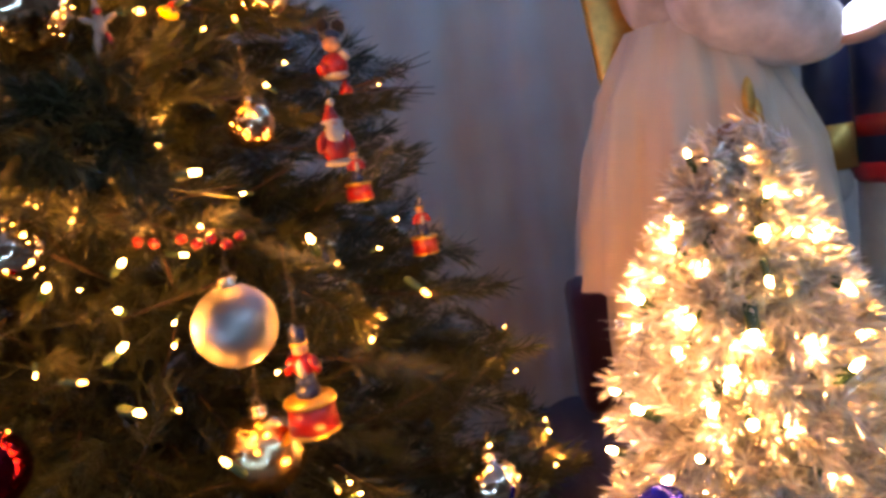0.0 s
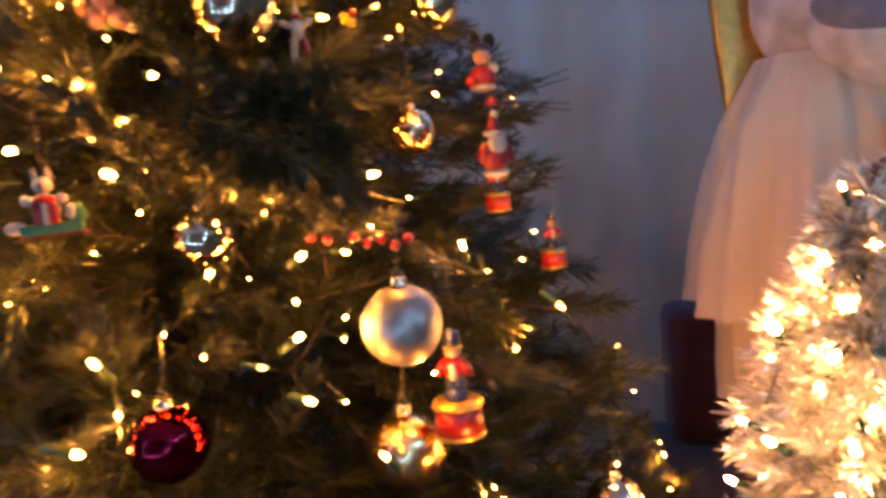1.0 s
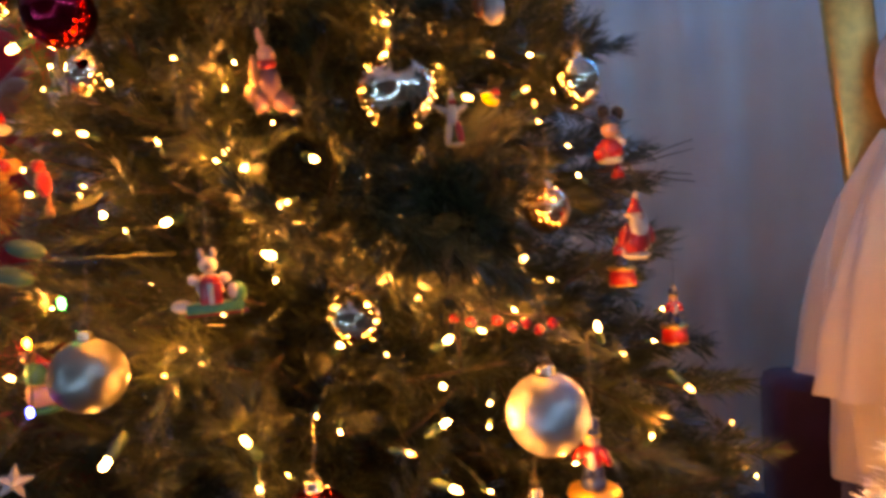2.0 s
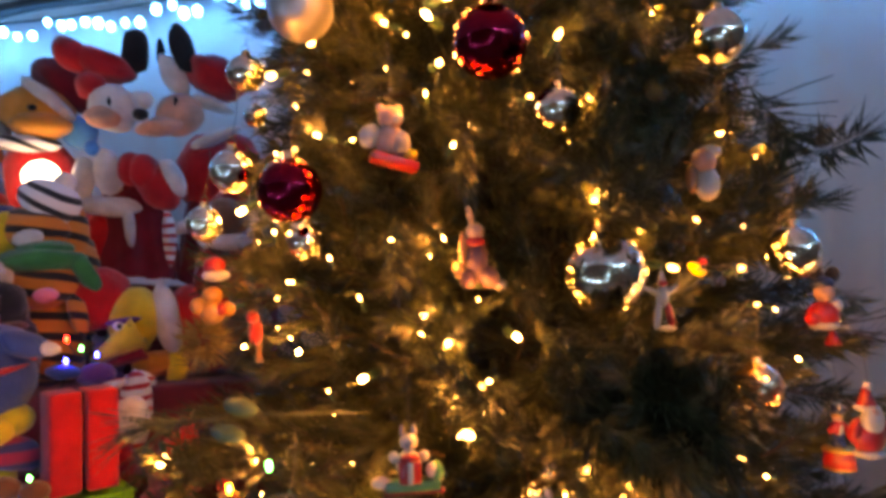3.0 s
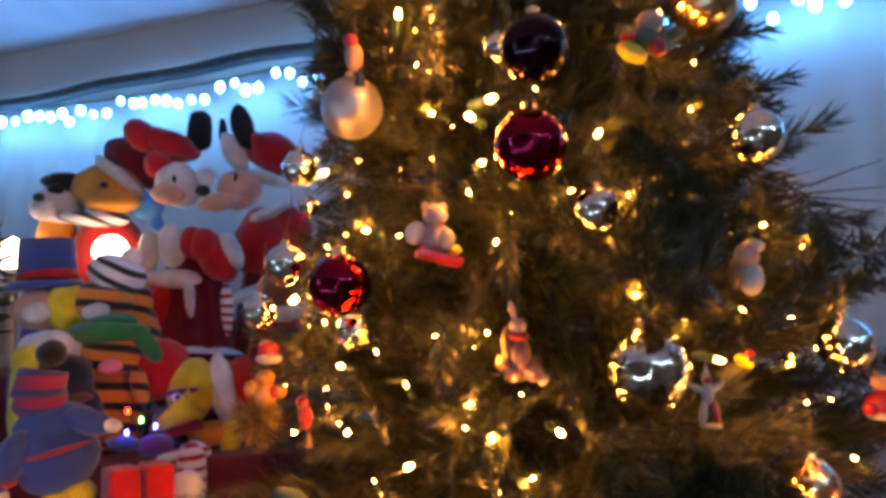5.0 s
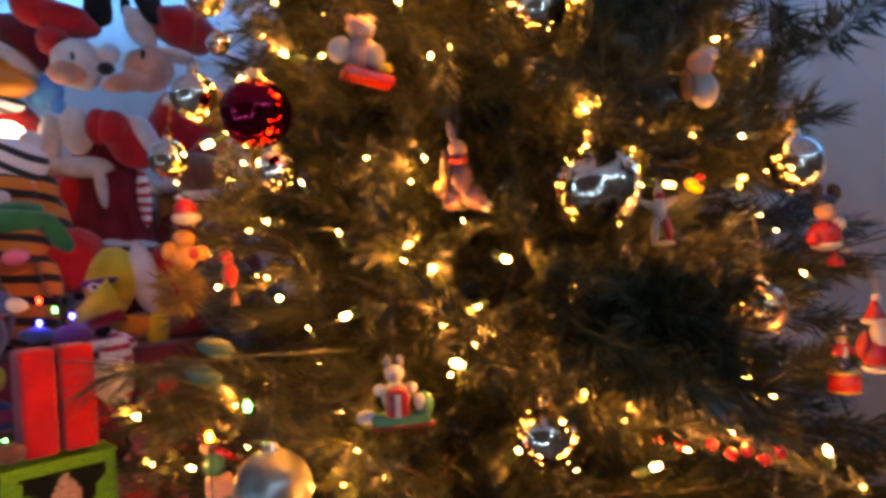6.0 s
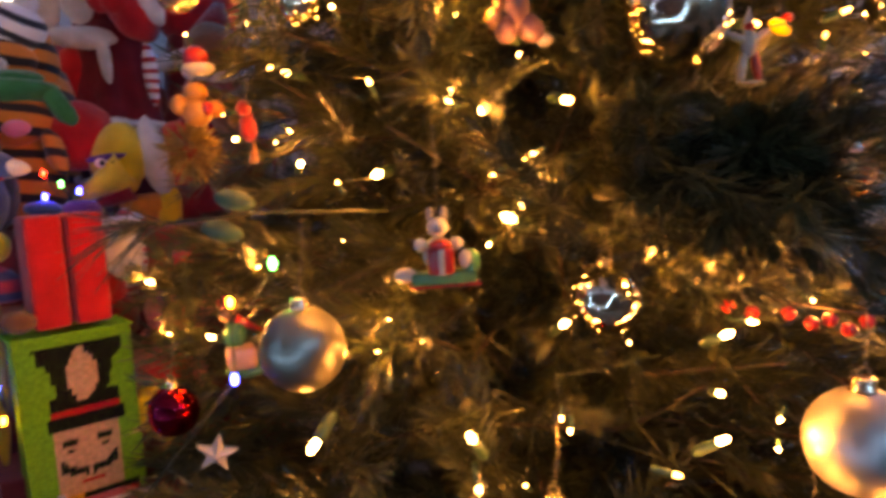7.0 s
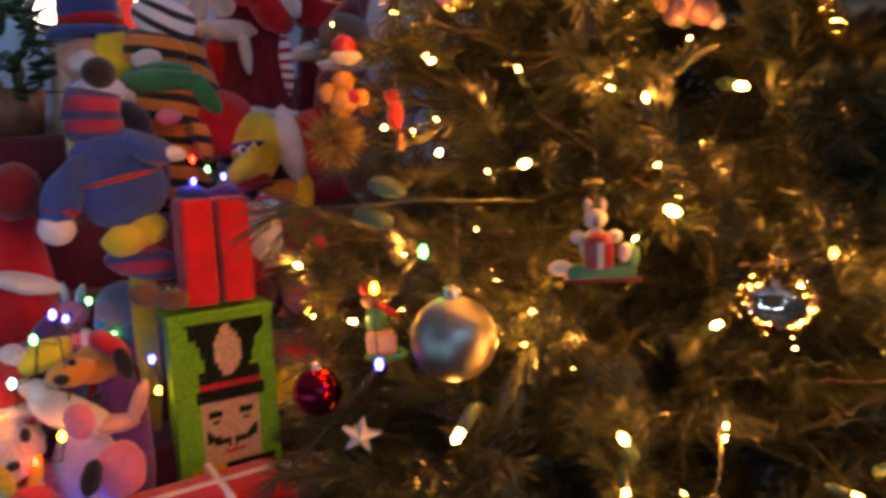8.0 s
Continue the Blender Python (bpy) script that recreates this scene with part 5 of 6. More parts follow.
soft("yellow bird soft toy in a red and white santa hat", (-1.214, 0.994, 1.087), 44, [
    ("body", "e", 6, 0.020, -0.000, 0.027, 0.049, 0.040, 0.025, 0),
    ("head", "e", 0, -0.020, -0.020, 0.111, 0.048, 0.041, 0.063, 11),
    ("beak", "c", 0, -0.049, -0.070, 0.070, 0.031, 0.024, 0.085, -121),
    ("lower_beak", "c", 5, -0.036, -0.060, 0.048, 0.022, 0.017, 0.064, -115),
    ("hat_trim", "e", 1, 0.035, -0.020, 0.112, 0.026, 0.039, 0.071, -11),
    ("hat", "e", 2, 0.076, -0.000, 0.110, 0.049, 0.044, 0.060, -8),
    ("eyelid", "e", 3, -0.037, -0.075, 0.112, 0.029, 0.007, 0.006, -7),
    ("eye", "e", 1, -0.046, -0.080, 0.104, 0.009, 0.004, 0.008, -3),
    ("eye", "e", 1, -0.028, -0.080, 0.103, 0.009, 0.004, 0.008, -3),
    ("pupil", "e", 7, -0.044, -0.087, 0.104, 0.004, 0.002, 0.004, -3),
    ("pupil", "e", 7, -0.026, -0.087, 0.103, 0.004, 0.002, 0.004, -3),
    ("wing", "e", 0, 0.050, -0.030, 0.020, 0.020, 0.012, 0.041, 9),
    ("scarf", "e", 4, -0.015, -0.070, 0.002, 0.031, 0.018, 0.020, -3),
], [P_YELLOW, P_WHITE, P_RED, P_PURPLE, P_CANDY, P_MAROON, P_ORANGE, P_BLACK])
soft("pale-faced soft toy in a dark blue top hat", (-1.480, 0.856, 1.087), 52, [
    ("body", "e", 0, 0.008, -0.001, 0.132, 0.071, 0.057, 0.130, 0),
    ("head", "e", 1, -0.007, -0.029, 0.267, 0.046, 0.039, 0.040, -5),
    ("scarf", "e", 2, 0.036, -0.056, 0.271, 0.037, 0.026, 0.049, 9),
    ("crown", "y", 3, -0.004, -0.020, 0.366, 0.052, 0.047, 0.072, -3),
    ("hat_band", "y", 4, -0.002, -0.020, 0.338, 0.054, 0.049, 0.022, -3),
    ("brim", "y", 3, -0.003, -0.020, 0.314, 0.070, 0.063, 0.014, -3),
    ("cheek", "e", 5, -0.014, -0.069, 0.260, 0.023, 0.014, 0.019, -5),
], [P_PURPLE, P_FLESH, P_YELLOW, P_BLUE, P_RED, P_WHITE])
soft("yellow and white soft toy squeezed between others", (-1.392, 0.788, 1.087), 52, [
    ("body", "e", 0, -0.006, 0.001, 0.102, 0.047, 0.038, 0.100, 0),
    ("head", "e", 1, 0.008, -0.031, 0.200, 0.044, 0.035, 0.029, -5),
    ("arm", "e", 0, -0.013, -0.049, 0.175, 0.031, 0.025, 0.031, -5),
    ("ear", "e", 1, 0.039, -0.026, 0.190, 0.024, 0.019, 0.022, -5),
], [P_YELLOW, P_WHITE])
soft("small round black soft toy head with dark fur", (-1.311, 0.783, 1.087), 48, [
    ("body", "e", 0, 0.006, -0.000, 0.068, 0.049, 0.040, 0.066, 0),
    ("head", "e", 0, -0.006, 0.000, 0.145, 0.045, 0.040, 0.047, -5),
    ("ear", "e", 0, -0.028, 0.002, 0.175, 0.013, 0.008, 0.014, -5),
    ("collar", "e", 1, 0.001, -0.010, 0.111, 0.039, 0.031, 0.011, -5),
], [P_BLACK, P_BROWN])
soft("soft doll in a blue knit coat and plaid hat", (-1.071, 0.597, 0.832), 58, [
    ("leg", "e", 3, 0.009, 0.029, 0.140, 0.016, 0.013, 0.138, 0),
    ("coat", "e", 0, -0.007, 0.002, 0.319, 0.052, 0.039, 0.054, -0),
    ("yoke", "e", 0, -0.008, 0.002, 0.355, 0.048, 0.034, 0.029, -4),
    ("arm", "e", 0, 0.027, -0.027, 0.359, 0.031, 0.018, 0.017, 23),
    ("cuff", "e", 1, 0.037, -0.030, 0.353, 0.010, 0.012, 0.015, 5),
    ("hand", "e", 2, 0.052, -0.034, 0.352, 0.015, 0.012, 0.009, 11),
    ("arm", "e", 0, -0.063, -0.015, 0.314, 0.021, 0.019, 0.045, 30),
    ("cuff", "e", 1, -0.071, -0.013, 0.293, 0.021, 0.019, 0.007, 11),
    ("hand", "e", 2, -0.077, -0.012, 0.272, 0.020, 0.018, 0.019, 7),
    ("belt", "e", 1, -0.011, -0.010, 0.325, 0.047, 0.037, 0.005, -12),
    ("head", "e", 4, -0.028, 0.007, 0.388, 0.032, 0.030, 0.029, 6),
    ("hat", "y", 4, -0.028, 0.007, 0.408, 0.032, 0.030, 0.038, 10),
    ("bobble", "e", 6, -0.017, 0.004, 0.448, 0.019, 0.019, 0.018, 6),
    ("leg", "e", 3, 0.014, -0.004, 0.263, 0.029, 0.023, 0.021, -14),
    ("leg", "e", 3, -0.008, -0.019, 0.253, 0.025, 0.020, 0.019, -8),
    ("skirt", "e", 4, 0.011, -0.003, 0.223, 0.044, 0.027, 0.022, 16),
    ("shoe", "e", 5, 0.004, -0.053, 0.192, 0.019, 0.017, 0.014, 16),
    ("shoe", "e", 5, 0.034, -0.060, 0.184, 0.018, 0.016, 0.013, 5),
], [P_BLUE, P_RED, P_WHITE, P_YELLOW, P_PLAID, P_BROWN, P_BLACK, P_CANDY])
soft("round red santa soft toy with white fur trim", (-1.189, 0.525, 0.832), 60, [
    ("body", "e", 0, -0.005, 0.001, 0.170, 0.042, 0.034, 0.168, 0),
    ("arm", "e", 2, 0.006, -0.033, 0.316, 0.029, 0.023, 0.033, 27),
    ("trim", "e", 1, 0.007, -0.033, 0.208, 0.036, 0.025, 0.013, 17),
    ("leg", "e", 0, -0.010, 0.003, 0.224, 0.027, 0.024, 0.027, 7),
], [P_RED, P_WHITE, P_MAROON])
soft("grey blue cloth soft toy slumped behind the stitched box", (-1.163, 0.648, 0.902), 60, [
    ("body", "e", 0, 0.004, -0.001, 0.055, 0.040, 0.032, 0.053, 0),
    ("head", "e", 0, -0.005, -0.019, 0.089, 0.035, 0.028, 0.031, 6),
    ("ear", "e", 1, -0.029, -0.012, 0.075, 0.013, 0.008, 0.024, 26),
    ("paw", "e", 2, -0.032, -0.032, 0.041, 0.015, 0.014, 0.014, 6),
], [P_GREY, P_SKY, P_WHITE])
soft("orange long-nosed soft toy with black ears and a red cap", (-1.043, 0.528, 0.752), 60, [
    ("body", "e", 4, 0.010, -0.003, 0.101, 0.032, 0.026, 0.099, 0),
    ("head", "e", 0, -0.011, -0.018, 0.207, 0.028, 0.023, 0.020, -4),
    ("snout", "e", 0, -0.035, -0.052, 0.210, 0.023, 0.016, 0.014, -7),
    ("nose", "e", 1, -0.045, -0.076, 0.211, 0.008, 0.006, 0.006, 7),
    ("cap", "e", 2, 0.004, -0.032, 0.228, 0.024, 0.019, 0.012, 40),
    ("ear", "e", 1, 0.014, -0.056, 0.212, 0.009, 0.005, 0.019, -14),
    ("eye", "e", 1, -0.034, -0.084, 0.229, 0.004, 0.002, 0.004, 7),
    ("sleeve", "e", 5, -0.061, -0.003, 0.221, 0.033, 0.023, 0.017, -17),
], [P_ORANGE, P_BLACK, P_RED, P_WHITE, P_PURPLE, P_YELLOW])
soft("white horned soft toy with a curled pale arm", (-1.042, 0.487, 0.752), 62, [
    ("body", "e", 0, 0.004, -0.001, 0.073, 0.037, 0.029, 0.071, 0),
    ("head", "e", 0, -0.005, -0.030, 0.167, 0.046, 0.028, 0.017, 33),
    ("arm", "e", 3, 0.031, -0.042, 0.151, 0.029, 0.014, 0.009, 2),
    ("arm", "e", 3, 0.057, -0.050, 0.171, 0.008, 0.007, 0.025, 22),
    ("eye", "e", 2, 0.017, -0.079, 0.193, 0.006, 0.004, 0.006, 6),
    ("snout", "e", 1, -0.002, -0.084, 0.175, 0.014, 0.011, 0.019, -13),
    ("ear", "e", 0, -0.032, -0.011, 0.191, 0.023, 0.012, 0.012, 37),
    ("paw", "e", 1, 0.031, -0.063, 0.108, 0.026, 0.021, 0.029, 6),
    ("foot", "e", 2, 0.003, -0.075, 0.111, 0.010, 0.008, 0.020, 16),
], [P_WHITE, P_PINK, P_BLACK, P_FLESH])
soft("santa soft toy with a round red body and white beard", (-1.075, 0.774, 0.902), 55, [
    ("body", "e", 0, -0.002, 0.000, 0.099, 0.034, 0.028, 0.097, 0),
    ("lower_body", "e", 2, 0.002, -0.000, 0.076, 0.042, 0.033, 0.042, 5),
    ("beard", "e", 1, 0.023, -0.045, 0.165, 0.026, 0.021, 0.034, -5),
    ("arm", "e", 0, -0.013, -0.038, 0.172, 0.020, 0.016, 0.026, 25),
], [P_RED, P_WHITE, P_MAROON])
soft("small soft toy in red and white stripes", (-1.155, 0.864, 0.987), 48, [
    ("body", "e", 0, 0.030, -0.002, 0.067, 0.027, 0.022, 0.065, 0),
    ("head", "e", 2, -0.029, -0.018, 0.132, 0.030, 0.024, 0.019, -2),
    ("cap", "e", 3, -0.075, -0.025, 0.140, 0.025, 0.020, 0.012, 6),
    ("arm", "e", 0, -0.006, -0.030, 0.114, 0.022, 0.016, 0.010, -15),
], [P_CANDY, P_GREY, P_PURPLE, P_BLUE])
soft("dark red velvet soft toy with a white fur collar", (-1.125, 1.105, 1.087), 46, [
    ("dress", "d", 0, 0, 0, 0.13, 0.085, 0.07, 0.26, 0), ("collar", "e", 1, 0, -0.01, 0.255, 0.05, 0.045, 0.020, 0), ("head", "e", 2, 0, -0.02, 0.295, 0.045, 0.042, 0.042, 0), ("hat", "c", 0, 0.015, 0, 0.345, 0.045, 0.042, 0.075, 14)], [P_MAROON, P_WHITE, P_BROWN])
soft("dark brown bear soft toy sitting behind the branches", (-1.055, 1.075, 1.087), 40, [
    ("body", "e", 0, 0, 0, 0.075, 0.055, 0.05, 0.075, 0), ("head", "e", 0, 0, -0.01, 0.175, 0.045, 0.042, 0.042, 0), ("muzzle", "e", 1, 0, -0.045, 0.165, 0.018, 0.015, 0.014, 0), ("ear", "e", 0, -0.035, 0, 0.212, 0.015, 0.01, 0.015, 0), ("ear", "e", 0, 0.035, 0, 0.212, 0.015, 0.01, 0.015, 0)], [P_BROWN, P_ORANGE])
soft("pink soft toy beside the stitched box", (-0.985, 0.790, 0.832), 50, [
    ("body", "e", 0, 0, 0, 0.07, 0.05, 0.05, 0.07, 0), ("head", "e", 0, 0.02, 0, 0.155, 0.045, 0.045, 0.04, 0), ("hat", "c", 1, 0.025, 0, 0.20, 0.036, 0.036, 0.06, 10), ("muzzle", "e", 0, 0.015, -0.045, 0.15, 0.018, 0.015, 0.014, 0)], [P_PINK, P_RED])
soft("yellow soft toy with a red cap beside the stitched box", (-0.945, 0.735, 0.832), 50, [
    ("body", "e", 0, 0, 0, 0.045, 0.035, 0.03, 0.045, 0), ("cap", "e", 1, 0, 0, 0.09, 0.032, 0.03, 0.022, 0), ("arm", "e", 0, -0.03, -0.02, 0.05, 0.012, 0.012, 0.026, 20)], [P_YELLOW, P_RED])
soft("brown furry soft toy beside the silver tree", (0.53, 0.82, 0.478), 0, [
    ("body", "e", 0, 0, 0, 0.13, 0.075, 0.09, 0.13, 0), ("head", "e", 0, -0.005, 0, 0.28, 0.06, 0.06, 0.075, 0), ("ear", "e", 0, -0.045, 0, 0.345, 0.02, 0.014, 0.022, -20), ("ear", "e", 0, 0.04, 0, 0.345, 0.02, 0.014, 0.022, 20)], [P_BROWN])
soft("pink soft toy low beside the silver tree", (0.45, 0.66, 0.478), 0, [
    ("body", "e", 0, 0, 0, 0.08, 0.05, 0.05, 0.08, 0), ("head", "e", 0, 0.005, 0, 0.175, 0.037, 0.036, 0.036, 0), ("arm", "e", 0, -0.045, -0.02, 0.09, 0.016, 0.016, 0.036, 24)], [P_PINK])


def lamp_globe(at, label, power, tint):
    root = tagged(new("globe_lamp"), label, "lamp", "globe lamps on the display")
    root.location = at
    bm = bmesh.new()
    lathe(bm, [(0.0001, 0), (0.04, 0), (0.038, 0.02), (0.016, 0.05), (0.014, 0.200), (0.026, 0.214)], 20)
    part("base", bm, WHITE, root)
    bm = bmesh.new()
    ball(bm, S(0, 0, 0.247, 0.036, 0.036, 0.035), sub=4)
    part("globe", bm, glowing("frosted globe", tint, power), root, "glowing frosted globe")


lamp_globe((-1.490, 1.000, 1.237), "round frosted lamp glowing white among the toys", 8.0, (1.0, 0.84, 0.62))
lamp_globe((-1.690, 0.915, 1.237), "round frosted lamp glowing pinkish white at the display's back", 9.0, (1.0, 0.74, 0.62))

def red_gift():
    root = tagged(new("gift_box"), "upright red gift box with a deep groove down its front", "gift box")
    root.matrix_basis = pose(-0.994, 0.652, 1.002, 0, 0, 64)
    for x in (-0.022, 0.022):
        bm = bmesh.new()
        slab(bm, S(x, 0, 0.064, 0.038, 0.048, 0.128), bevel=0.12)
        part("panel", bm, P_RED, root)
    bm = bmesh.new()
    slab(bm, S(0, 0.008, 0.063, 0.02, 0.03, 0.122), bevel=0.1)
    part("hinge", bm, P_MAROON, root)


red_gift()


def stitched_box():
    """A tissue box cover worked in yarn: a soldier's tall hat and a moustache in plain stitches on green."""
    root = tagged(new("tissue_box_cover"), "stitched green yarn tissue box cover with a tall black hat pattern", "box cover")
    W, H, D = 0.122, 0.258, 0.056
    root.matrix_basis = pose(-0.968, 0.632, 0.738, 0, 0, 62) @ Matrix.Translation((0, D / 2, 0.0))
    bm = bmesh.new()
    slab(bm, S(0, 0, H / 2, W - 0.004, D - 0.004, H - 0.002), bevel=0.02)
    part("body", bm, STITCH[0], root)
    nx, nz = 30, 66
    sx, sz = W / nx, H / nz

    def colour(i, j):
        u, v = (i + 0.5) / nx, 1 - (j + 0.5) / nz
        hat_half = 0.36 - 0.55 * v if v < 0.28 else 0.30
        if v < 0.05 or u < 0.10 or u > 0.92:
            return 4 if v > 0.80 and u < 0.35 else 0
        if abs(u - 0.53) < 0.14 * math.sin(min(1, max(0, (v - 0.06) / 0.26)) * math.pi) ** 0.8 and 0.06 < v < 0.31:
            return 2
        if v < 0.34:
            return 1 if abs(u - 0.53) < hat_half + (0.05 if v < 0.12 else 0.0) else 0
        if v < 0.37:
            return 3 if abs(u - 0.53) < 0.30 else 0
        if v < 0.43:
            return 1 if abs(u - 0.52) < 0.33 else 0
        if v < 0.72:
            if abs(u - 0.52) > 0.28:
                return 0
            side = abs(u - 0.52)
            if abs(side - 0.16) < 0.065 and abs(v - 0.480 - 0.10 * abs(side - 0.16)) < 0.013:
                return 1
            if abs(side - 0.15) < 0.045 and abs(v - 0.520) < 0.012:
                return 1
            if 0.03 < side < 0.25 and 0.600 - 0.32 * max(0.0, side - 0.13) < v < 0.648 - 0.10 * side:
                return 1
            if side < 0.10 and abs(v - 0.675) < 0.008:
                return 3
            return 2
        if v < 0.80 and u < 0.40 or v < 0.76:
            return 4 if u < 0.45 else 1
        if abs(u - 0.55 - (v - 0.88) * 2) < 0.035 or abs(v - 0.86) < 0.01:
            return 2
        return 3
    bm = bmesh.new()
    for i in range(nx):
        for j in range(nz):
            x, z = -W / 2 + (i + 0.5) * sx, (j + 0.5) * sz
            c = colour(i, j)
            y = -D / 2 - 0.0005
            a = [bm.verts.new(p) for p in ((x - sx * 0.6, y, z - sz * 0.8), (x + sx * 0.25, y, z - sz * 0.6), (x + sx * 0.6, y, z + sz * 0.8), (x - sx * 0.25, y, z + sz * 0.6))]
            m = bm.verts.new((x, y - 0.0016, z))
            for k in range(4):
                bm.faces.new((a[k], a[(k + 1) % 4], m)).material_index = c
    ob = part("stitched_front", bm, STITCH, root, "", False)
    tagged(ob, "yarn stitches in green, black, tan and red", "", "", "stuff")
    bm = bmesh.new()
    for k in range(4):
        for i in range(30):
            t = (i + 0.5) / 30 - 0.5
            x, y = ((t * W, -D / 2), (t * W, D / 2), (-W / 2, t * D), (W / 2, t * D))[k]
            ball(bm, S(x, y, H, 0.0035, 0.0035, 0.0025, 0, 0, 35), 0, 1)
    tagged(part("whipped_edge", bm, STITCH[0], root), "", "", "", "stuff")


stitched_box()
present = pedestal("gift_box", "red wrapped present with pale ribbon on the display", -0.93, 0.55, 0.70, 0.82, 0.20, 0.10, P_RED, "gift box")
present.rotation_euler = (0, 0, 1.1)
for sx, sy in ((0.204, 0.007), (0.007, 0.104)):
    bm = bmesh.new()
    slab(bm, S(0.02 if sy > 0.05 else 0, 0, 0.0605, sx, sy, 0.124), bevel=0.1)
    part("ribbon", bm, P_WHITE, present, "pale narrow ribbon")


def small_toy(at, turn, kind, size, label):
    """A small soft toy with its own mix of hat, ears, muzzle and arms."""
    g = random.Random(kind * 7 + 3)
    furs = [P_WHITE, P_GREY, P_PINK, P_YELLOW, P_ORANGE, P_RED, P_BROWN, P_PURPLE, P_FLESH, P_BLACK, P_SKY, P_GREEN]
    mats = [furs[kind % 12], furs[(kind * 5 + 2) % 12], furs[(kind * 7 + 5) % 12], P_BLACK, P_WHITE]
    pcs = [("body", "e", 0, 0, 0, 0.36, 0.33, 0.28, 0.36, 0), ("head", "e", 0, g.uniform(-0.08, 0.08), -0.05, 0.84, 0.28, 0.26, 0.26, 0), ("muzzle", "e", 4, 0.02, -0.27, 0.76, 0.13, 0.12, 0.10, 0), ("nose", "e", 3, 0.02, -0.38, 0.79, 0.04, 0.03, 0.03, 0),
           ("eye", "e", 3, -0.10, -0.28, 0.92, 0.03, 0.02, 0.045, 0), ("eye", "e", 3, 0.11, -0.28, 0.92, 0.03, 0.02, 0.045, 0), ("arm", "e", 1, -0.33, -0.10, 0.42, 0.12, 0.13, 0.26, 25), ("arm", "e", 1, 0.33, -0.10, 0.42, 0.12, 0.13, 0.26, -25),
           ("foot", "e", 1, -0.18, -0.26, 0.11, 0.14, 0.20, 0.11, 0), ("foot", "e", 1, 0.18, -0.26, 0.11, 0.14, 0.20, 0.11, 0), ("scarf", "e", 2, 0, -0.03, 0.61, 0.25, 0.22, 0.07, 0)]
    if kind % 3 == 0:
        pcs += [("hat", "c", 2, 0.05, 0, 1.16, 0.24, 0.22, 0.34, 18), ("hat_trim", "e", 4, 0, -0.02, 1.02, 0.27, 0.25, 0.07, 0), ("bobble", "e", 4, 0.12, 0, 1.34, 0.08, 0.08, 0.08, 0)]
    elif kind % 3 == 1:
        pcs += [("ear", "e", 0, -0.20, 0, 1.06, 0.10, 0.06, 0.12, 0), ("ear", "e", 0, 0.20, 0, 1.06, 0.10, 0.06, 0.12, 0)]
    else:
        pcs += [("ear", "e", 1, -0.12, 0.02, 1.18, 0.07, 0.05, 0.22, -12), ("ear", "e", 1, 0.13, 0.02, 1.16, 0.07, 0.05, 0.22, 16)]
    return soft(label, at, turn, pcs, mats, size, g.uniform(-8, 8))


SMALL = [("white", 0.115), ("grey blue", 0.10), ("pink", 0.105), ("yellow", 0.095), ("orange", 0.10), ("red", 0.11), ("brown", 0.10), ("purple", 0.10), ("peach", 0.105), ("black", 0.095), ("sky blue", 0.10), ("green", 0.10)]
_row, BIG_SEATS = 0, list(SEATS)
for u0, u1, d, z, count in ((-0.52, -0.15, 0.89, 0.752, 8), (-0.55, -0.15, 1.02, 0.832, 8), (-0.58, -0.15, 1.12, 0.902, 7), (-0.72, -0.32, 1.225, 0.987, 5), (-0.95, -0.50, 1.36, 1.087, 5), (-0.10, -0.01, 1.40, 1.087, 2), (-0.08, 0.05, 1.58, 1.237, 2)):
    for i in range(count):
        kind = (_row * 5 + i * 7) % 12
        colour_name, size = SMALL[kind]
        p = stand_point(u0 + (u1 - u0) * (i + 0.5) / count + rng.uniform(-0.012, 0.012), d + rng.uniform(-0.02, 0.02), z)
        turn, scale = 50 + rng.uniform(-35, 35), size * rng.uniform(0.72, 0.95)
        if all(math.hypot(p[0] - x, p[1] - y) > 0.072 for x, y in BIG_SEATS):
            small_toy(p, turn, kind, scale, "small " + colour_name + " soft toy sitting in the crowd on the display")
    _row += 1


small_toy((-1.085, 0.425, 0.752), 70, 0, 0.17, "white soft toy in a pointed hat low on the display")
small_toy((-1.120, 0.500, 0.752), 40, 7, 0.21, "purple soft toy leaning at the display's edge")
small_toy((-1.020, 0.415, 0.752), 80, 5, 0.10, "small red soft toy at the front of the display")


def potted_plant():
    root = tagged(new("greenery_bunch"), "dark green artificial leaves at the back of the display", "plant")
    root.location = (-1.66, 0.80, 1.237)
    g = random.Random(77)
    bm = bmesh.new()
    lathe(bm, [(0.0001, 0), (0.05, 0), (0.06, 0.08), (0.055, 0.08)], 20)
    part("pot", bm, BROWN, root)
    leaf = bmesh.new()
    ball(leaf, S(0.03, 0, 0, 0.03, 0.012, 0.003), sub=2)
    me = mesh_of("leaf", leaf, surface("dark leaf", (0.02, 0.06, 0.025), rough=0.5, vary=0.4, scale=30, bump=0.1))
    for i in range(90):
        ob = new("leaf", me)
        ob.parent = root
        z = g.uniform(0.06, 0.26)
        a = g.uniform(0, 6.3)
        ob.matrix_basis = pose(0.035 * math.cos(a), 0.035 * math.sin(a), z, g.uniform(-30, 30), g.uniform(-60, 20), math.degrees(a))


potted_plant()


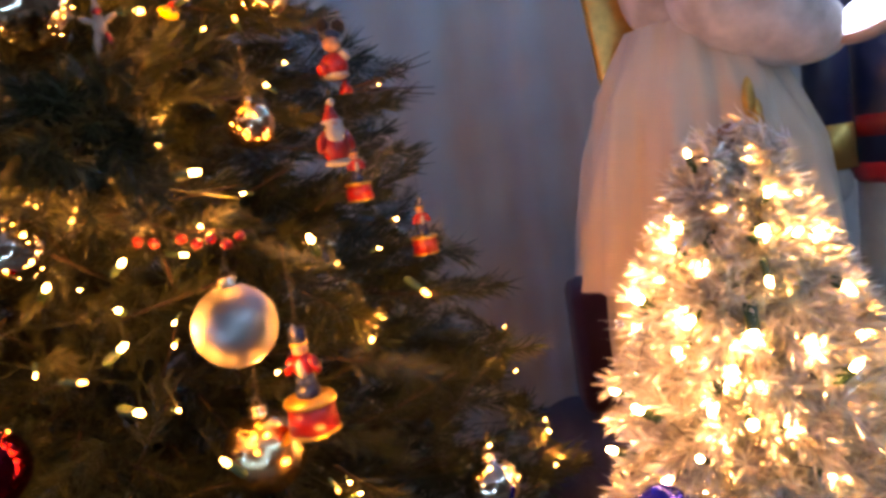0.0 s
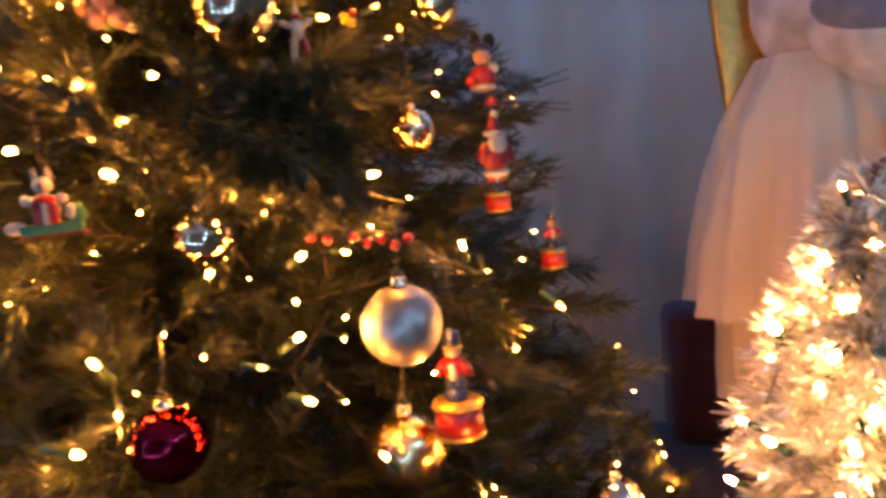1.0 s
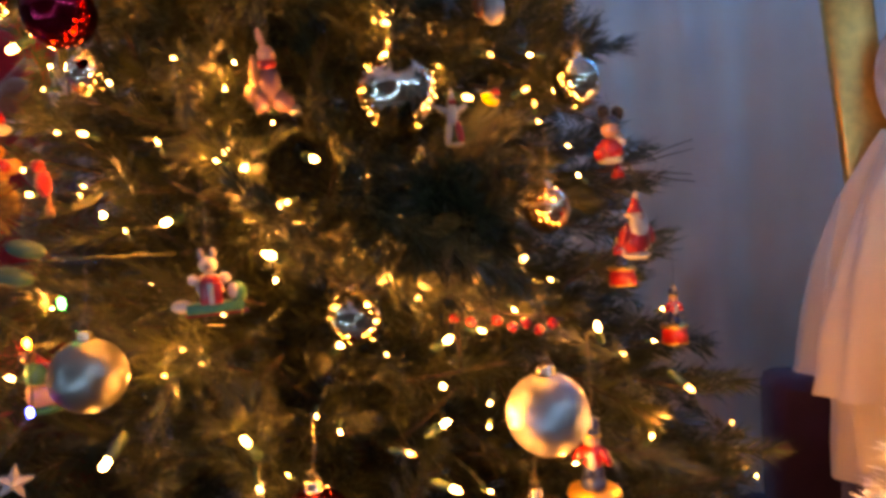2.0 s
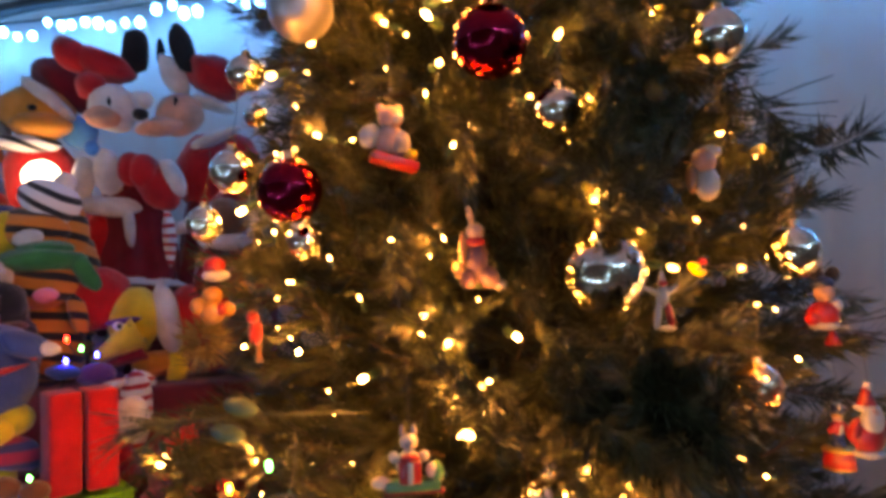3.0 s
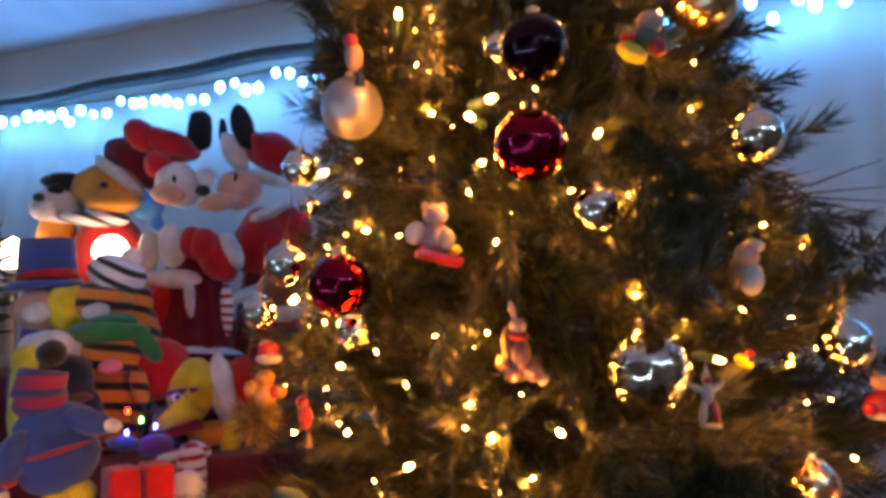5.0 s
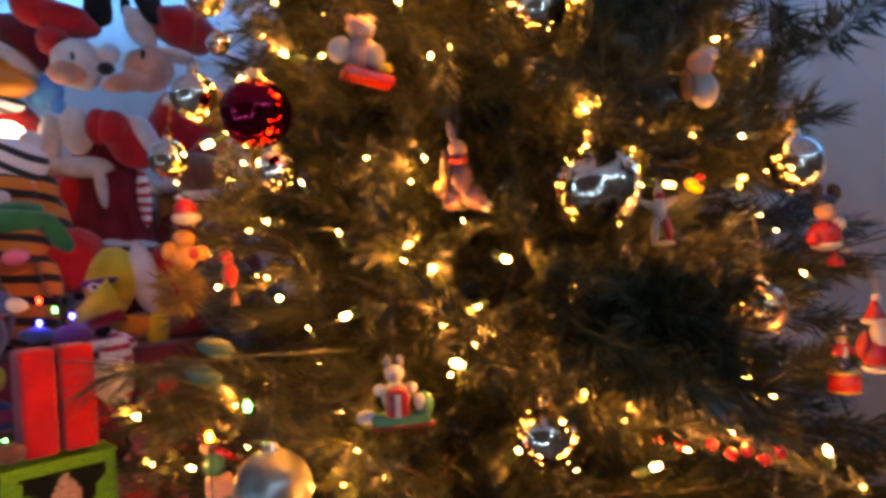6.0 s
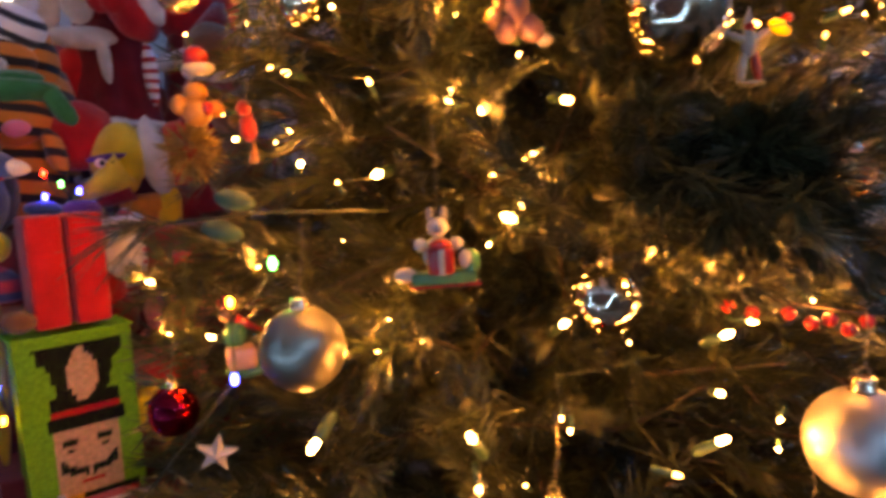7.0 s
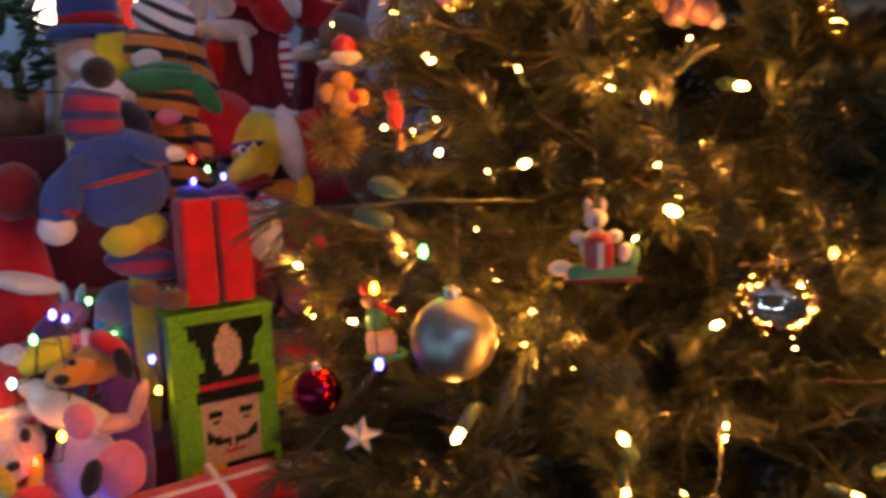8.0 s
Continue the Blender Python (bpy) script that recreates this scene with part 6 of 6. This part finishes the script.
# coloured lamps threaded through the toys
def coloured_string():
    root = tagged(new("string_lights"), "coloured mini lamps threaded through the soft toys", "string lights")
    root.location = (-1.2, 0.8, 1.1)
    o = Vector(root.location)
    hues = [glowing("red lamp", (1.0, 0.015, 0.01), 60), glowing("green lamp", (0.02, 1.0, 0.18), 15), glowing("blue lamp", (0.012, 0.03, 1.0), 62), glowing("amber lamp", (1.0, 0.35, 0.03), 46), glowing("pale blue lamp", (0.2, 0.7, 1.0), 18)]
    spots = [(-1.19, 0.80, 1.178, 0), (-1.176, 0.815, 1.162, 1), (-1.165, 0.835, 1.150, 2), (-1.18, 0.79, 1.145, 2), (-1.22, 0.555, 1.0, 4), (-1.205, 0.565, 1.005, 4), (-1.175, 0.60, 1.0, 1), (-1.245, 0.525, 0.985, 0), (-1.215, 0.53, 0.955, 3), (-1.19, 0.525, 0.90, 3), (-1.23, 0.50, 0.90, 0), (-1.205, 0.49, 0.855, 2),
             (-1.15, 0.545, 0.86, 0), (-1.17, 0.52, 0.87, 3), (-1.06, 0.60, 0.935, 2), (-0.955, 0.70, 0.885, 3), (-0.83, 0.47, 0.83, 2), (-0.60, 0.50, 1.10, 1), (-0.69, 0.56, 1.055, 3), (-0.66, 0.52, 1.00, 2), (-1.165, 0.515, 0.84, 1), (-1.10, 0.625, 0.965, 2), (-1.25, 0.54, 0.93, 4), (-1.3, 0.55, 0.90, 1), (-1.24, 0.50, 0.87, 2),
             (-1.03, 0.42, 0.965, 4), (-1.02, 0.44, 1.005, 1), (-1.00, 0.45, 1.03, 2), (-1.04, 0.405, 0.935, 3), (-1.015, 0.425, 0.885, 0), (-1.05, 0.40, 0.90, 2), (-0.99, 0.44, 0.91, 3)]
    g = random.Random(13)
    for i in range(36):
        row = i % 3
        spots.append((*stand_point(g.uniform(-0.50, -0.15), (0.83, 0.955, 1.065)[row], (0.80, 0.88, 0.955)[row] + g.uniform(-0.02, 0.05)), g.randrange(5)))
    for x, y, z, h in spots:
        bm = bmesh.new()
        ball(bm, S(0, 0, 0, 0.0031, 0.0031, 0.0052), sub=2)
        ob = part("bulb", bm, hues[h], root)
        ob.location = Vector((x, y, z)) - o
    bm = bmesh.new()
    left, line = [Vector(p[:3]) for p in spots[1:]], [Vector(spots[0][:3])]
    while left:
        q = min(left, key=lambda p: (p - line[-1]).length)
        left.remove(q)
        line += [line[-1].lerp(q, 0.5) + Vector((-0.012, 0.015, -0.02)), q]
    tube(bm, [p - o + Vector((-0.004, 0.005, -0.004)) for p in line], 0.0011, 0.0011, 4)
    part("wire", bm, WIRE, root)


coloured_string()
